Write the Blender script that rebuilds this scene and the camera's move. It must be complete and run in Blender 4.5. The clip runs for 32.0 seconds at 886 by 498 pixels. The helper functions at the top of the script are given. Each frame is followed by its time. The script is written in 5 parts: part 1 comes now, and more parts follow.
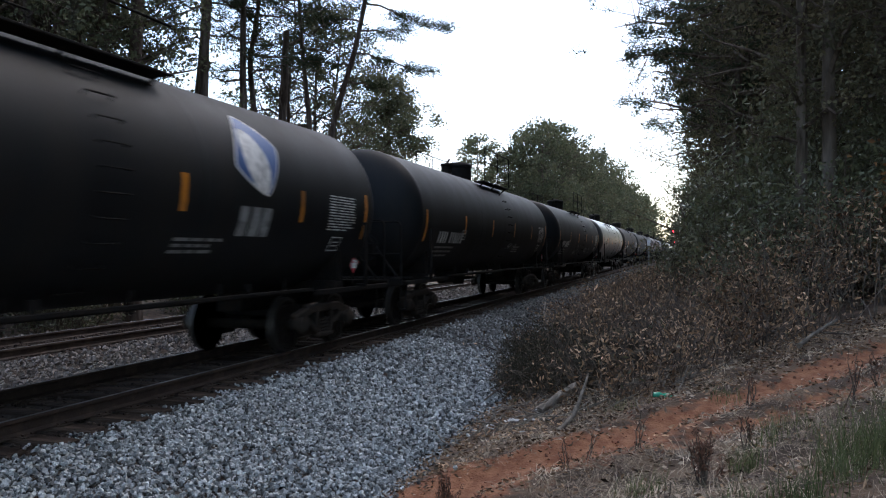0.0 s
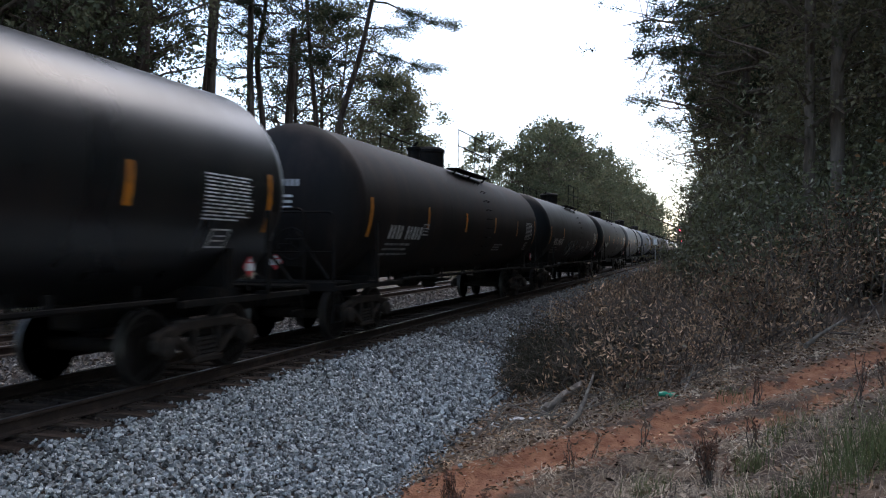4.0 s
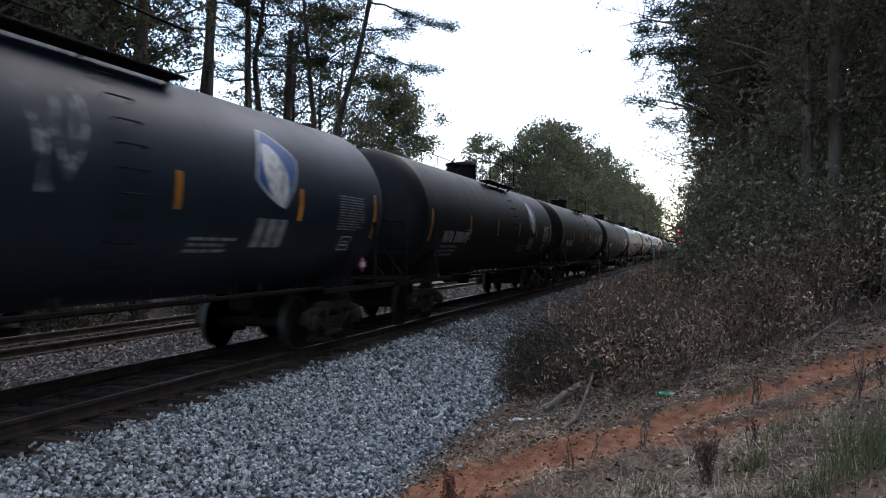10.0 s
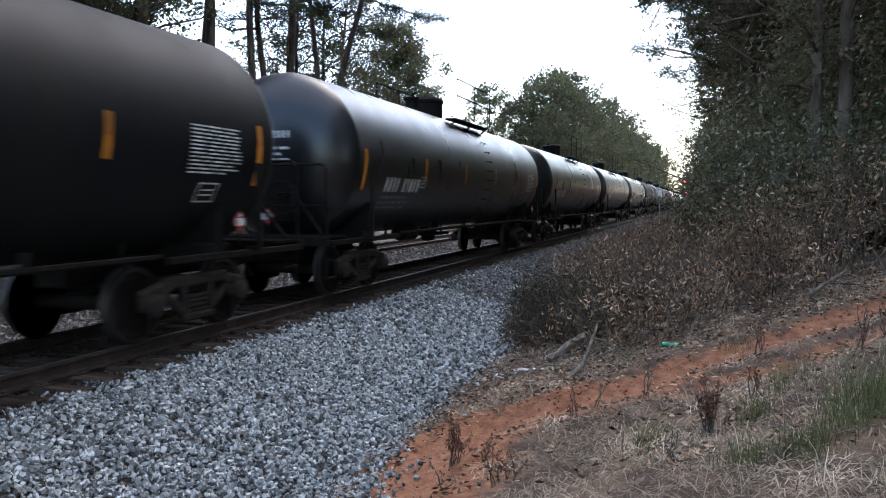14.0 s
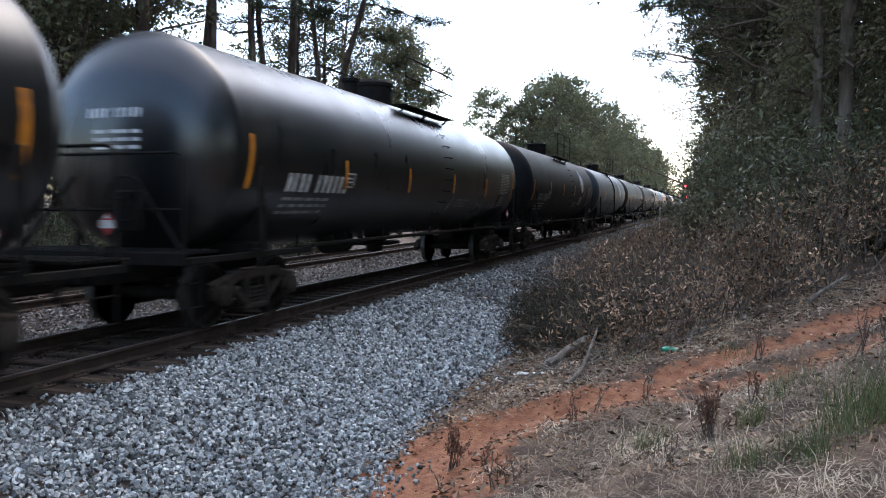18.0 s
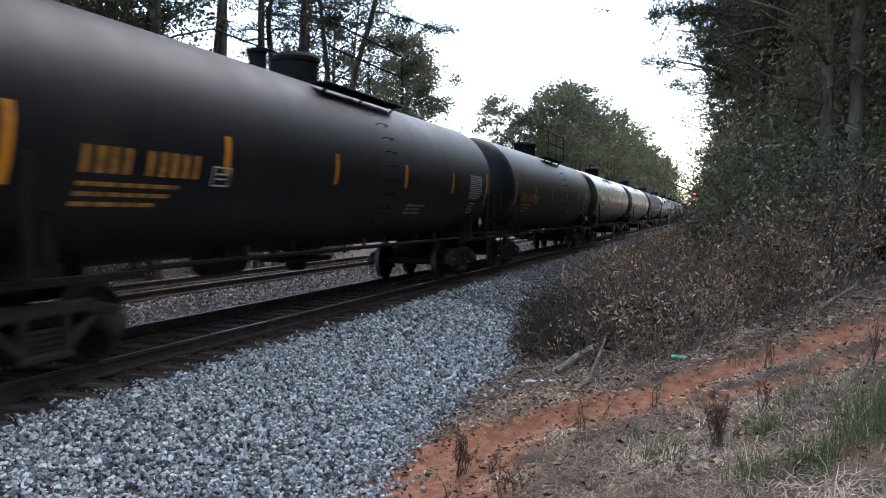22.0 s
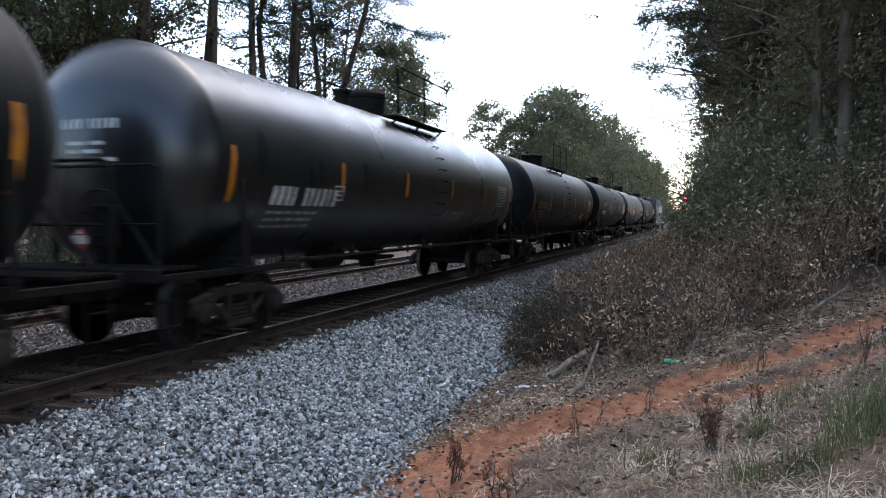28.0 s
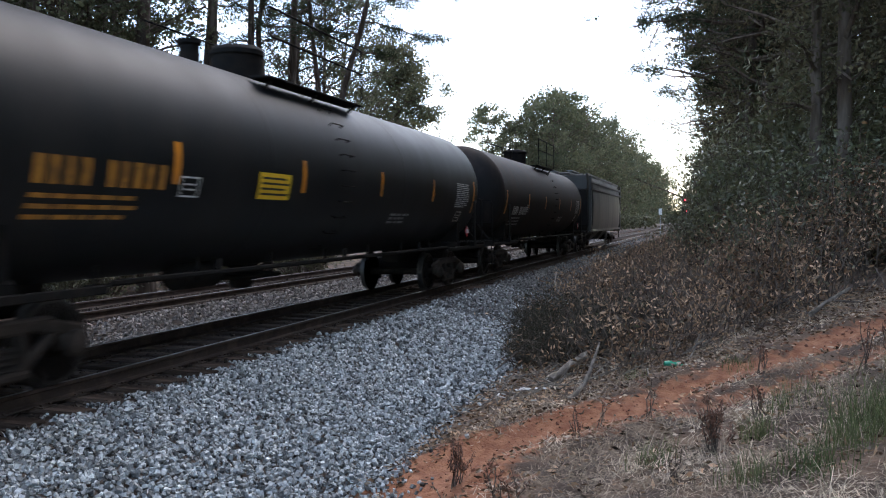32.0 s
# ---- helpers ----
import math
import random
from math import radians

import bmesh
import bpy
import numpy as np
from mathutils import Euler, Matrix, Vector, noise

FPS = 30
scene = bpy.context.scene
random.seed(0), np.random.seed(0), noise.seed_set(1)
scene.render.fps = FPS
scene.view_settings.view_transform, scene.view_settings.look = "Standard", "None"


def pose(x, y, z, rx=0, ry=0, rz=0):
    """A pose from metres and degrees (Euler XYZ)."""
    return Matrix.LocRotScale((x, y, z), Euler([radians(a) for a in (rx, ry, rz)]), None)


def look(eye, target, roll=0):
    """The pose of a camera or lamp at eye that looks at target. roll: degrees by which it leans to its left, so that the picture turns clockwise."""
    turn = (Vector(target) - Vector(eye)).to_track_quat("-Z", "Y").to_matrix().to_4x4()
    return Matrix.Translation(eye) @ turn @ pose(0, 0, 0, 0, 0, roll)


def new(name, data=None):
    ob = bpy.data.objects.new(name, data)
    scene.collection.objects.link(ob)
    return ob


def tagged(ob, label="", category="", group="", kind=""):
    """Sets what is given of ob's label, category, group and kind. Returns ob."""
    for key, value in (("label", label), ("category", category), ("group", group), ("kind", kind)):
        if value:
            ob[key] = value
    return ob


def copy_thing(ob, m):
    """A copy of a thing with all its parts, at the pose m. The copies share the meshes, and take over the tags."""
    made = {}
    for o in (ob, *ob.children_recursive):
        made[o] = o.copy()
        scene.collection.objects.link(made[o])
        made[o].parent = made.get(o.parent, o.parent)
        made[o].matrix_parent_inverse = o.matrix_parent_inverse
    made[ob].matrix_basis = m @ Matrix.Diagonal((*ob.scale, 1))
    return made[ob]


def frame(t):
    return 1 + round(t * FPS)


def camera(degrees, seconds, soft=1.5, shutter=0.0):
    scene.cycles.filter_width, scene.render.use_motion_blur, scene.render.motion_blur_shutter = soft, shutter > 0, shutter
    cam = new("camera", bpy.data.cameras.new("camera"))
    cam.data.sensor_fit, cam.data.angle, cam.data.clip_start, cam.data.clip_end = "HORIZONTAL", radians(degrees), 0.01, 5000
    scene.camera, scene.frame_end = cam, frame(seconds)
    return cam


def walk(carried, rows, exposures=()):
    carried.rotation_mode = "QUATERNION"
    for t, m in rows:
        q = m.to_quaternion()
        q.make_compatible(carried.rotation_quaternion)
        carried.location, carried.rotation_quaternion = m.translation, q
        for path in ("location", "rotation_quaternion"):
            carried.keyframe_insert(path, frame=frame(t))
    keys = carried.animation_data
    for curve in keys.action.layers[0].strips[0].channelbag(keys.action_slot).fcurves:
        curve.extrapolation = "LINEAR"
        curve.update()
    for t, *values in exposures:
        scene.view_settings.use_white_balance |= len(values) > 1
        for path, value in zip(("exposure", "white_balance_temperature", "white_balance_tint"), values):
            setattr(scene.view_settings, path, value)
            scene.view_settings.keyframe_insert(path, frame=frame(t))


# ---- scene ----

# camera: hand-held on the bank beside the line; rail heads lie at z = 0, the line runs along +y
EYE = (0.0, 0.0, 1.67)
cam = camera(59.0, 32.0, soft=1.05, shutter=0.28)
AIM = [
(0, 17.62, 0.17, 0.04), (0.5, 17.75, 0.11, -0.11), (1, 17.86, 0.02, -0.10), (1.5, 18.00, 0.14, -0.06), (2, 17.94, 0.07, -0.15),
(2.5, 17.98, -0.10, -0.24), (3, 17.90, -0.14, -0.20), (3.5, 18.07, 0.05, -0.22), (5.5, 18.00, -0.16, -0.29), (6, 18.03, -0.15, -0.11),
(6.5, 18.08, -0.05, -0.24), (7, 18.02, -0.08, 0.02), (7.5, 17.95, 0.16, -0.02), (8, 17.84, 0.19, 0.01), (8.5, 17.87, 0.17, 0.19),
(9, 17.95, 0.22, -0.02), (9.5, 17.96, 0.15, 0.05), (10, 17.96, 0.11, 0.04), (10.5, 17.96, 0.13, 0.08), (11, 17.87, 0.18, 0.17),
(11.5, 17.81, 0.11, 0.01), (12, 17.99, 0.00, 0.03), (12.5, 18.18, -0.51, -0.07), (13, 18.60, -2.15, -0.13), (13.5, 18.47, -3.51, -0.31),
(14, 18.33, -3.42, 0.15), (14.5, 18.63, -2.88, 0.09), (16.5, 18.33, -3.13, 0.09), (17, 18.59, -3.20, 0.16), (17.5, 18.62, -3.19, -0.05),
(18, 18.36, -3.16, -0.09), (18.5, 18.35, -3.07, -0.09), (19, 18.48, -2.99, -0.08), (19.5, 18.43, -2.79, -0.24), (20, 18.28, -2.75, -0.39),
(20.5, 18.50, -2.86, -0.23), (21, 18.78, -2.80, -0.49), (21.5, 18.76, -2.56, -0.39), (22, 18.98, -2.65, -0.28), (22.5, 19.00, -2.75, -0.23),
(23, 18.84, -2.83, -0.25), (23.5, 18.70, -2.57, -0.27), (24, 18.40, -2.57, -0.06), (24.5, 18.43, -2.67, -0.04), (25, 18.36, -2.47, 0.08),
(25.5, 18.13, -2.25, 0.12), (27.5, 18.28, -2.25, 0.50), (28, 18.40, -2.20, 0.17), (28.5, 18.42, -2.24, 0.15), (29, 18.31, -2.30, 0.27),
(29.5, 18.36, -2.20, -0.11), (30, 18.45, -2.07, 0.02), (30.5, 18.30, -2.15, 0.19), (31, 18.08, -2.20, 0.30), (31.5, 18.22, -2.18, 0.32),
(32, 18.40, -2.00, 0.40),
]
walk(cam, [(t, pose(*EYE, 90 + p, r, a)) for t, a, p, r in AIM], exposures=[(0, 1.28), (12.3, 1.28), (13.2, 1.52), (14.5, 1.93), (24, 1.93), (29, 1.82), (32, 1.8)])

# ---- light: bright veiled sky ahead, bluer behind ----
SUN_TURN, SUN_UP = 8.0, 55.0          # degrees from +y towards +x, and above the horizon
world = bpy.data.worlds.new("sky")
scene.world = world
world.use_nodes = True
wn, wl = world.node_tree.nodes, world.node_tree.links
sky = wn.new("ShaderNodeTexSky")
sky.sky_type, sky.sun_disc = "NISHITA", False
sky.sun_elevation, sky.sun_rotation = radians(SUN_UP), radians(SUN_TURN)
sky.air_density, sky.dust_density, sky.ozone_density = 1.0, 1.5, 1.2
wn["Background"].inputs["Strength"].default_value = 0.15
wl.new(sky.outputs["Color"], wn["Background"].inputs["Color"])
sun = new("sun", bpy.data.lights.new("sun", "SUN"))
sun.data.energy, sun.data.angle, sun.data.color = 0.5, radians(150), (1.0, 0.95, 0.88)
sun_way = Vector((math.sin(radians(SUN_TURN)) * math.cos(radians(SUN_UP)), math.cos(radians(SUN_TURN)) * math.cos(radians(SUN_UP)), math.sin(radians(SUN_UP))))
sun.matrix_world = look(sun_way * 50, (0, 0, 0))


# ---- materials ----
def material(name, colour, rough=0.7, metal=0.0, vary=0.25, scale=6.0, fine=60.0, bump=0.15, stretch=(1, 1, 1), second=None, spread=(0.45, 0.62),
             island=0.0, single=0.0, leaf=0.0, coords="Object", coat=0.0, gloss=0.5, patchy=None):
    """A surface with variation at two scales and fine relief. second: a stain colour. island, single: brightness spread by mesh island and by object."""
    m = bpy.data.materials.new(name)
    m.use_nodes = True
    n, l = m.node_tree.nodes, m.node_tree.links
    b = n["Principled BSDF"]
    tc = n.new("ShaderNodeTexCoord")
    mp = n.new("ShaderNodeMapping")
    mp.inputs["Scale"].default_value = stretch
    l.new(tc.outputs[coords], mp.inputs["Vector"])
    big, small = n.new("ShaderNodeTexNoise"), n.new("ShaderNodeTexNoise")
    for tex, s, d in ((big, scale, 5.0), (small, fine, 3.0)):
        tex.inputs["Scale"].default_value, tex.inputs["Detail"].default_value = s, d
        l.new(mp.outputs["Vector"], tex.inputs["Vector"])
    ramp = n.new("ShaderNodeValToRGB")
    ramp.color_ramp.elements[0].position, ramp.color_ramp.elements[1].position = spread
    ramp.color_ramp.elements[0].color = (*colour, 1)
    ramp.color_ramp.elements[1].color = (*(second or [c * (1 + vary) for c in colour]), 1)
    l.new(big.outputs["Fac"], ramp.inputs["Fac"])
    hsv = n.new("ShaderNodeHueSaturation")
    l.new(ramp.outputs["Color"], hsv.inputs["Color"])
    mr = n.new("ShaderNodeMapRange")
    mr.inputs["To Min"].default_value, mr.inputs["To Max"].default_value = 1 - vary, 1 + vary
    l.new(small.outputs["Fac"], mr.inputs["Value"])
    val = mr.outputs["Result"]
    for amount, node, out in ((island, "ShaderNodeNewGeometry", "Random Per Island"), (single, "ShaderNodeObjectInfo", "Random")):
        if amount:
            src, rng, mul = n.new(node), n.new("ShaderNodeMapRange"), n.new("ShaderNodeMath")
            rng.inputs["To Min"].default_value, rng.inputs["To Max"].default_value = 1 - amount, 1 + amount
            l.new(src.outputs[out], rng.inputs["Value"])
            mul.operation = "MULTIPLY"
            l.new(val, mul.inputs[0]), l.new(rng.outputs["Result"], mul.inputs[1])
            val = mul.outputs["Value"]
    l.new(val, hsv.inputs["Value"])
    l.new(hsv.outputs["Color"], b.inputs["Base Color"])
    b.inputs["Metallic"].default_value = metal
    b.inputs["Specular IOR Level"].default_value = gloss
    if patchy:
        cut = n.new("ShaderNodeMapRange")
        cut.inputs["From Min"].default_value, cut.inputs["From Max"].default_value = patchy
        l.new(big.outputs["Fac"], cut.inputs["Value"])
        l.new(cut.outputs["Result"], b.inputs["Alpha"])
    rr = n.new("ShaderNodeMapRange")
    rr.inputs["To Min"].default_value, rr.inputs["To Max"].default_value = max(0.05, rough - 0.12), min(1.0, rough + 0.12)
    l.new(big.outputs["Fac"], rr.inputs["Value"])
    l.new(rr.outputs["Result"], b.inputs["Roughness"])
    if bump:
        bp = n.new("ShaderNodeBump")
        bp.inputs["Strength"].default_value, bp.inputs["Distance"].default_value = bump, 0.02
        l.new(small.outputs["Fac"], bp.inputs["Height"])
        l.new(bp.outputs["Normal"], b.inputs["Normal"])
    if leaf:
        b.inputs["Specular IOR Level"].default_value = gloss if gloss != 0.5 else 0.2
        tr, mix = n.new("ShaderNodeBsdfTranslucent"), n.new("ShaderNodeMixShader")
        l.new(hsv.outputs["Color"], tr.inputs["Color"])
        mix.inputs["Fac"].default_value = leaf
        l.new(b.outputs["BSDF"], mix.inputs[1]), l.new(tr.outputs["BSDF"], mix.inputs[2])
        l.new(mix.outputs["Shader"], n["Material Output"].inputs["Surface"])
    return m


def glow(name, colour, strength):
    m = bpy.data.materials.new(name)
    m.use_nodes = True
    b = m.node_tree.nodes["Principled BSDF"]
    b.inputs["Base Color"].default_value = (*colour, 1)
    b.inputs["Emission Color"].default_value, b.inputs["Emission Strength"].default_value = (*colour, 1), strength
    return m


BLACK = material("black_tank_paint", (0.006, 0.0075, 0.0092), 0.3, vary=0.25, scale=1.3, fine=30, bump=0.02, stretch=(1, 1, 0.25), second=(0.011, 0.0108, 0.0105), gloss=0.7)
DULL = material("weathered_black_paint", (0.007, 0.0083, 0.0095), 0.6, vary=0.3, scale=1.6, fine=30, bump=0.04, stretch=(1, 1, 0.22), second=(0.012, 0.0117, 0.0113), gloss=0.2)
SATIN = material("satin_black_paint", (0.0085, 0.0098, 0.0108), 0.5, vary=0.3, scale=1.5, fine=30, bump=0.03, stretch=(1, 1, 0.22), second=(0.015, 0.015, 0.0148), gloss=0.22)
BROWN = material("dusty_brown_black_paint", (0.0095, 0.008, 0.0073), 0.68, vary=0.35, scale=1.5, fine=30, bump=0.05, stretch=(1, 1, 0.2), second=(0.026, 0.0185, 0.0155), gloss=0.2)
GREY = material("faded_grey_black_paint", (0.021, 0.0235, 0.025), 0.5, vary=0.3, scale=1.4, fine=30, bump=0.04, stretch=(1, 1, 0.2), second=(0.03, 0.031, 0.031), gloss=0.5)
NAVY = material("faded_navy_paint", (0.019, 0.034, 0.05), 0.48, vary=0.3, scale=1.4, fine=30, bump=0.04, stretch=(1, 1, 0.2), second=(0.028, 0.044, 0.06), gloss=0.55)
NAVYDULL = material("dull_navy_paint", (0.011, 0.019, 0.032), 0.5, vary=0.3, scale=1.4, fine=30, bump=0.04, stretch=(1, 1, 0.2), second=(0.015, 0.024, 0.036), gloss=0.25)
STEEL = material("dark_running_gear_steel", (0.011, 0.0105, 0.01), 0.8, 0.0, vary=0.4, scale=5, fine=50, bump=0.2, second=(0.018, 0.0145, 0.012), gloss=0.08)
FRAME = material("rusty_cast_steel", (0.03, 0.025, 0.021), 0.85, 0.0, vary=0.4, scale=5, fine=50, bump=0.2, second=(0.05, 0.038, 0.03), gloss=0.12)
WHEEL = material("worn_wheel_steel", (0.01, 0.0085, 0.0078), 0.85, 0.0, vary=0.4, scale=8, second=(0.018, 0.014, 0.011), gloss=0.08)
TREAD = material("grimy_wheel_tread", (0.05, 0.046, 0.042), 0.5, 0.7, vary=0.15, scale=12, bump=0.03)
ORANGE = material("orange_reflective_tape", (0.75, 0.27, 0.02), 0.45, vary=0.25, scale=5, second=(0.42, 0.16, 0.03), single=0.2)
WHITE = material("white_stencil_paint", (0.72, 0.72, 0.7), 0.6, vary=0.2, scale=9, second=(0.45, 0.45, 0.44))
PALE = material("worn_grey_stencil_paint", (0.3, 0.31, 0.31), 0.6, vary=0.3, scale=9, second=(0.16, 0.16, 0.16))
AMBER = material("amber_stencil_paint", (0.46, 0.2, 0.025), 0.6, vary=0.25, scale=9, second=(0.26, 0.12, 0.025))
YELLOW = material("yellow_placard", (0.8, 0.5, 0.03), 0.55, vary=0.15, scale=9)
RED = material("red_placard_print", (0.4, 0.025, 0.03), 0.5, vary=0.15, scale=12)
BLUE = material("blue_decal", (0.03, 0.085, 0.24), 0.45, vary=0.15, scale=6)
SPRAY = material("white_spray_paint", (0.27, 0.285, 0.285), 0.75, vary=0.35, scale=4.5, second=(0.1, 0.11, 0.12), patchy=(0.66, 0.42))
SPRAY_BLUE = material("blue_spray_paint", (0.12, 0.18, 0.23), 0.75, vary=0.35, scale=4.5, second=(0.05, 0.075, 0.1), patchy=(0.64, 0.4))
SPRAY_TAN = material("tan_spray_paint", (0.22, 0.18, 0.14), 0.75, vary=0.35, scale=4.5, second=(0.09, 0.07, 0.055), patchy=(0.64, 0.4))
PALEWORN = material("bare_grey_tape_backing", (0.09, 0.092, 0.095), 0.6, vary=0.3, scale=5, second=(0.05, 0.05, 0.05))
SPRAY_FAINT = material("faint_grey_spray_paint", (0.075, 0.07, 0.066), 0.75, vary=0.35, scale=4.5, second=(0.03, 0.029, 0.028), patchy=(0.62, 0.42))
GREYCAR = material("grey_hopper_paint", (0.055, 0.053, 0.049), 0.55, vary=0.25, scale=1.2, fine=25, bump=0.04, stretch=(1, 1, 0.2), second=(0.042, 0.04, 0.038))
RAIL = material("brown_rail_web", (0.05, 0.035, 0.027), 0.8, 0.0, vary=0.4, scale=4, second=(0.08, 0.055, 0.042), gloss=0.2)
RAILHEAD = material("worn_rail_head", (0.14, 0.13, 0.12), 0.48, 0.8, vary=0.15, scale=3, bump=0.02)
TIE = material("creosoted_tie_timber", (0.052, 0.038, 0.03), 0.9, vary=0.4, scale=3, fine=40, bump=0.5, stretch=(0.3, 3, 3), second=(0.11, 0.078, 0.06), gloss=0.05, single=0.3)
STONE = material("grey_ballast_stone", (0.235, 0.242, 0.232), 0.85, vary=0.25, scale=12, fine=90, bump=0.3, second=(0.415, 0.425, 0.41), island=0.85)
# dust, and the shade beside the train, both put into this darker stone colour
DUSTY = material("dusty_shaded_ballast_stone", (0.115, 0.11, 0.102), 0.9, vary=0.25, scale=12, fine=90, bump=0.3, second=(0.2, 0.192, 0.178), island=0.65)
BED = material("ballast_bed", (0.044, 0.034, 0.028), 0.95, vary=0.6, scale=14, fine=28, bump=1.0, second=(0.078, 0.063, 0.052), gloss=0.05)
FOULED = material("greasy_brown_ballast", (0.042, 0.032, 0.027), 0.9, vary=0.3, scale=12, fine=90, bump=0.3, second=(0.1, 0.077, 0.06), gloss=0.08, island=0.5)
DIRTY = material("stained_ballast_stone", (0.15, 0.124, 0.104), 0.9, vary=0.25, scale=12, fine=90, bump=0.3, second=(0.27, 0.23, 0.2), island=0.65)
BARK = material("grey_brown_bark", (0.066, 0.046, 0.033), 0.95, vary=0.6, scale=2.2, fine=7, bump=1.0, stretch=(2, 2, 0.35), second=(0.15, 0.12, 0.095), spread=(0.38, 0.68), gloss=0.15)
GREYWOOD = material("weathered_grey_wood", (0.14, 0.115, 0.09), 0.9, vary=0.4, scale=6, fine=50, bump=0.6, stretch=(3, 0.6, 3), second=(0.29, 0.245, 0.195))
TWIG = material("dry_twig", (0.075, 0.054, 0.04), 0.9, vary=0.35, scale=6, second=(0.17, 0.135, 0.1), island=0.35)
PINE = material("pine_needles", (0.045, 0.058, 0.03), 0.75, vary=0.2, scale=0.6, bump=0, second=(0.056, 0.07, 0.036), island=0.2, single=0.15, leaf=0.25)
LEAF = material("broadleaf_green", (0.085, 0.092, 0.05), 0.7, vary=0.2, scale=0.5, bump=0, second=(0.135, 0.13, 0.074), island=0.25, single=0.2, leaf=0.4)
SHRUB = material("evergreen_shrub_leaf", (0.098, 0.1, 0.05), 0.42, vary=0.2, scale=0.6, bump=0, second=(0.165, 0.15, 0.085), island=0.38, single=0.15, leaf=0.25, gloss=0.4)
BANKLEAF = material("dark_bank_leaf", (0.09, 0.082, 0.046), 0.75, vary=0.25, scale=0.5, bump=0, second=(0.15, 0.125, 0.072), island=0.28, single=0.2, leaf=0.35)
# leaf colour darkened to hold the shade inside the dense brush foot
BRAMBLE = material("shade_dark_bramble_leaf", (0.03, 0.03, 0.018), 0.75, vary=0.25, scale=0.5, bump=0, second=(0.055, 0.05, 0.03), island=0.4, leaf=0.15)
RUSSET = material("russet_autumn_leaf", (0.16, 0.07, 0.03), 0.6, vary=0.25, scale=0.6, bump=0, second=(0.24, 0.12, 0.045), island=0.4, leaf=0.35)
DEADLEAF = material("curled_dead_leaf", (0.14, 0.086, 0.05), 0.8, vary=0.25, scale=0.9, bump=0, second=(0.44, 0.29, 0.18), island=0.9, leaf=0.2)
STRAW = material("dry_straw_grass", (0.28, 0.215, 0.155), 0.85, vary=0.25, scale=1.2, bump=0, second=(0.5, 0.405, 0.3), island=0.8, leaf=0.15)
GRASS = material("green_grass_blade", (0.08, 0.108, 0.04), 0.75, vary=0.25, scale=0.8, bump=0, second=(0.17, 0.175, 0.08), island=0.4, leaf=0.25)
LITTER = material("scrap_white_litter", (0.6, 0.58, 0.54), 0.7, vary=0.2, scale=14)
GREENGLASS = material("green_plastic", (0.03, 0.3, 0.17), 0.25, vary=0.2, scale=12, bump=0.05)
POLE = material("grey_galvanised_steel", (0.25, 0.26, 0.27), 0.5, 0.6, vary=0.2, scale=6)
HOOD = material("black_signal_hood", (0.015, 0.015, 0.015), 0.6, vary=0.2, scale=6)
LAMP = glow("red_signal_light", (1.0, 0.03, 0.05), 6.0)


def ground_material():
    """Leaf litter and dry soil, with the red clay trail where the soil is bare."""
    m = material("soil_and_leaf_litter", (0.07, 0.043, 0.027), 0.95, vary=0.5, scale=2.5, fine=45, bump=1.0, second=(0.17, 0.108, 0.066))
    n, l = m.node_tree.nodes, m.node_tree.links
    hsv = next(x for x in n if x.type == "HUE_SAT")
    b = n["Principled BSDF"]
    at = n.new("ShaderNodeAttribute")
    at.attribute_name = "clay"
    wob = n.new("ShaderNodeTexNoise")
    wob.inputs["Scale"].default_value, wob.inputs["Detail"].default_value = 5.0, 6.0
    tc = n.new("ShaderNodeTexCoord")
    l.new(tc.outputs["Object"], wob.inputs["Vector"])
    add = n.new("ShaderNodeMath")
    add.operation = "ADD"
    l.new(at.outputs["Fac"], add.inputs[0]), l.new(wob.outputs["Fac"], add.inputs[1])
    mr = n.new("ShaderNodeMapRange")
    mr.inputs["From Min"].default_value, mr.inputs["From Max"].default_value = 0.93, 1.12
    l.new(add.outputs["Value"], mr.inputs["Value"])
    clay = n.new("ShaderNodeValToRGB")
    clay.color_ramp.elements[0].position, clay.color_ramp.elements[0].color = 0.35, (0.19, 0.066, 0.027, 1)
    clay.color_ramp.elements[1].position, clay.color_ramp.elements[1].color = 0.68, (0.35, 0.155, 0.076, 1)
    grit = n.new("ShaderNodeTexNoise")
    grit.inputs["Scale"].default_value, grit.inputs["Detail"].default_value = 9.0, 8.0
    l.new(tc.outputs["Object"], grit.inputs["Vector"])
    l.new(grit.outputs["Fac"], clay.inputs["Fac"])
    mix = n.new("ShaderNodeMix")
    mix.data_type = "RGBA"
    l.new(mr.outputs["Result"], mix.inputs["Factor"])
    l.new(hsv.outputs["Color"], mix.inputs["A"]), l.new(clay.outputs["Color"], mix.inputs["B"])
    l.new(mix.outputs["Result"], b.inputs["Base Color"])
    return m


GROUND = ground_material()


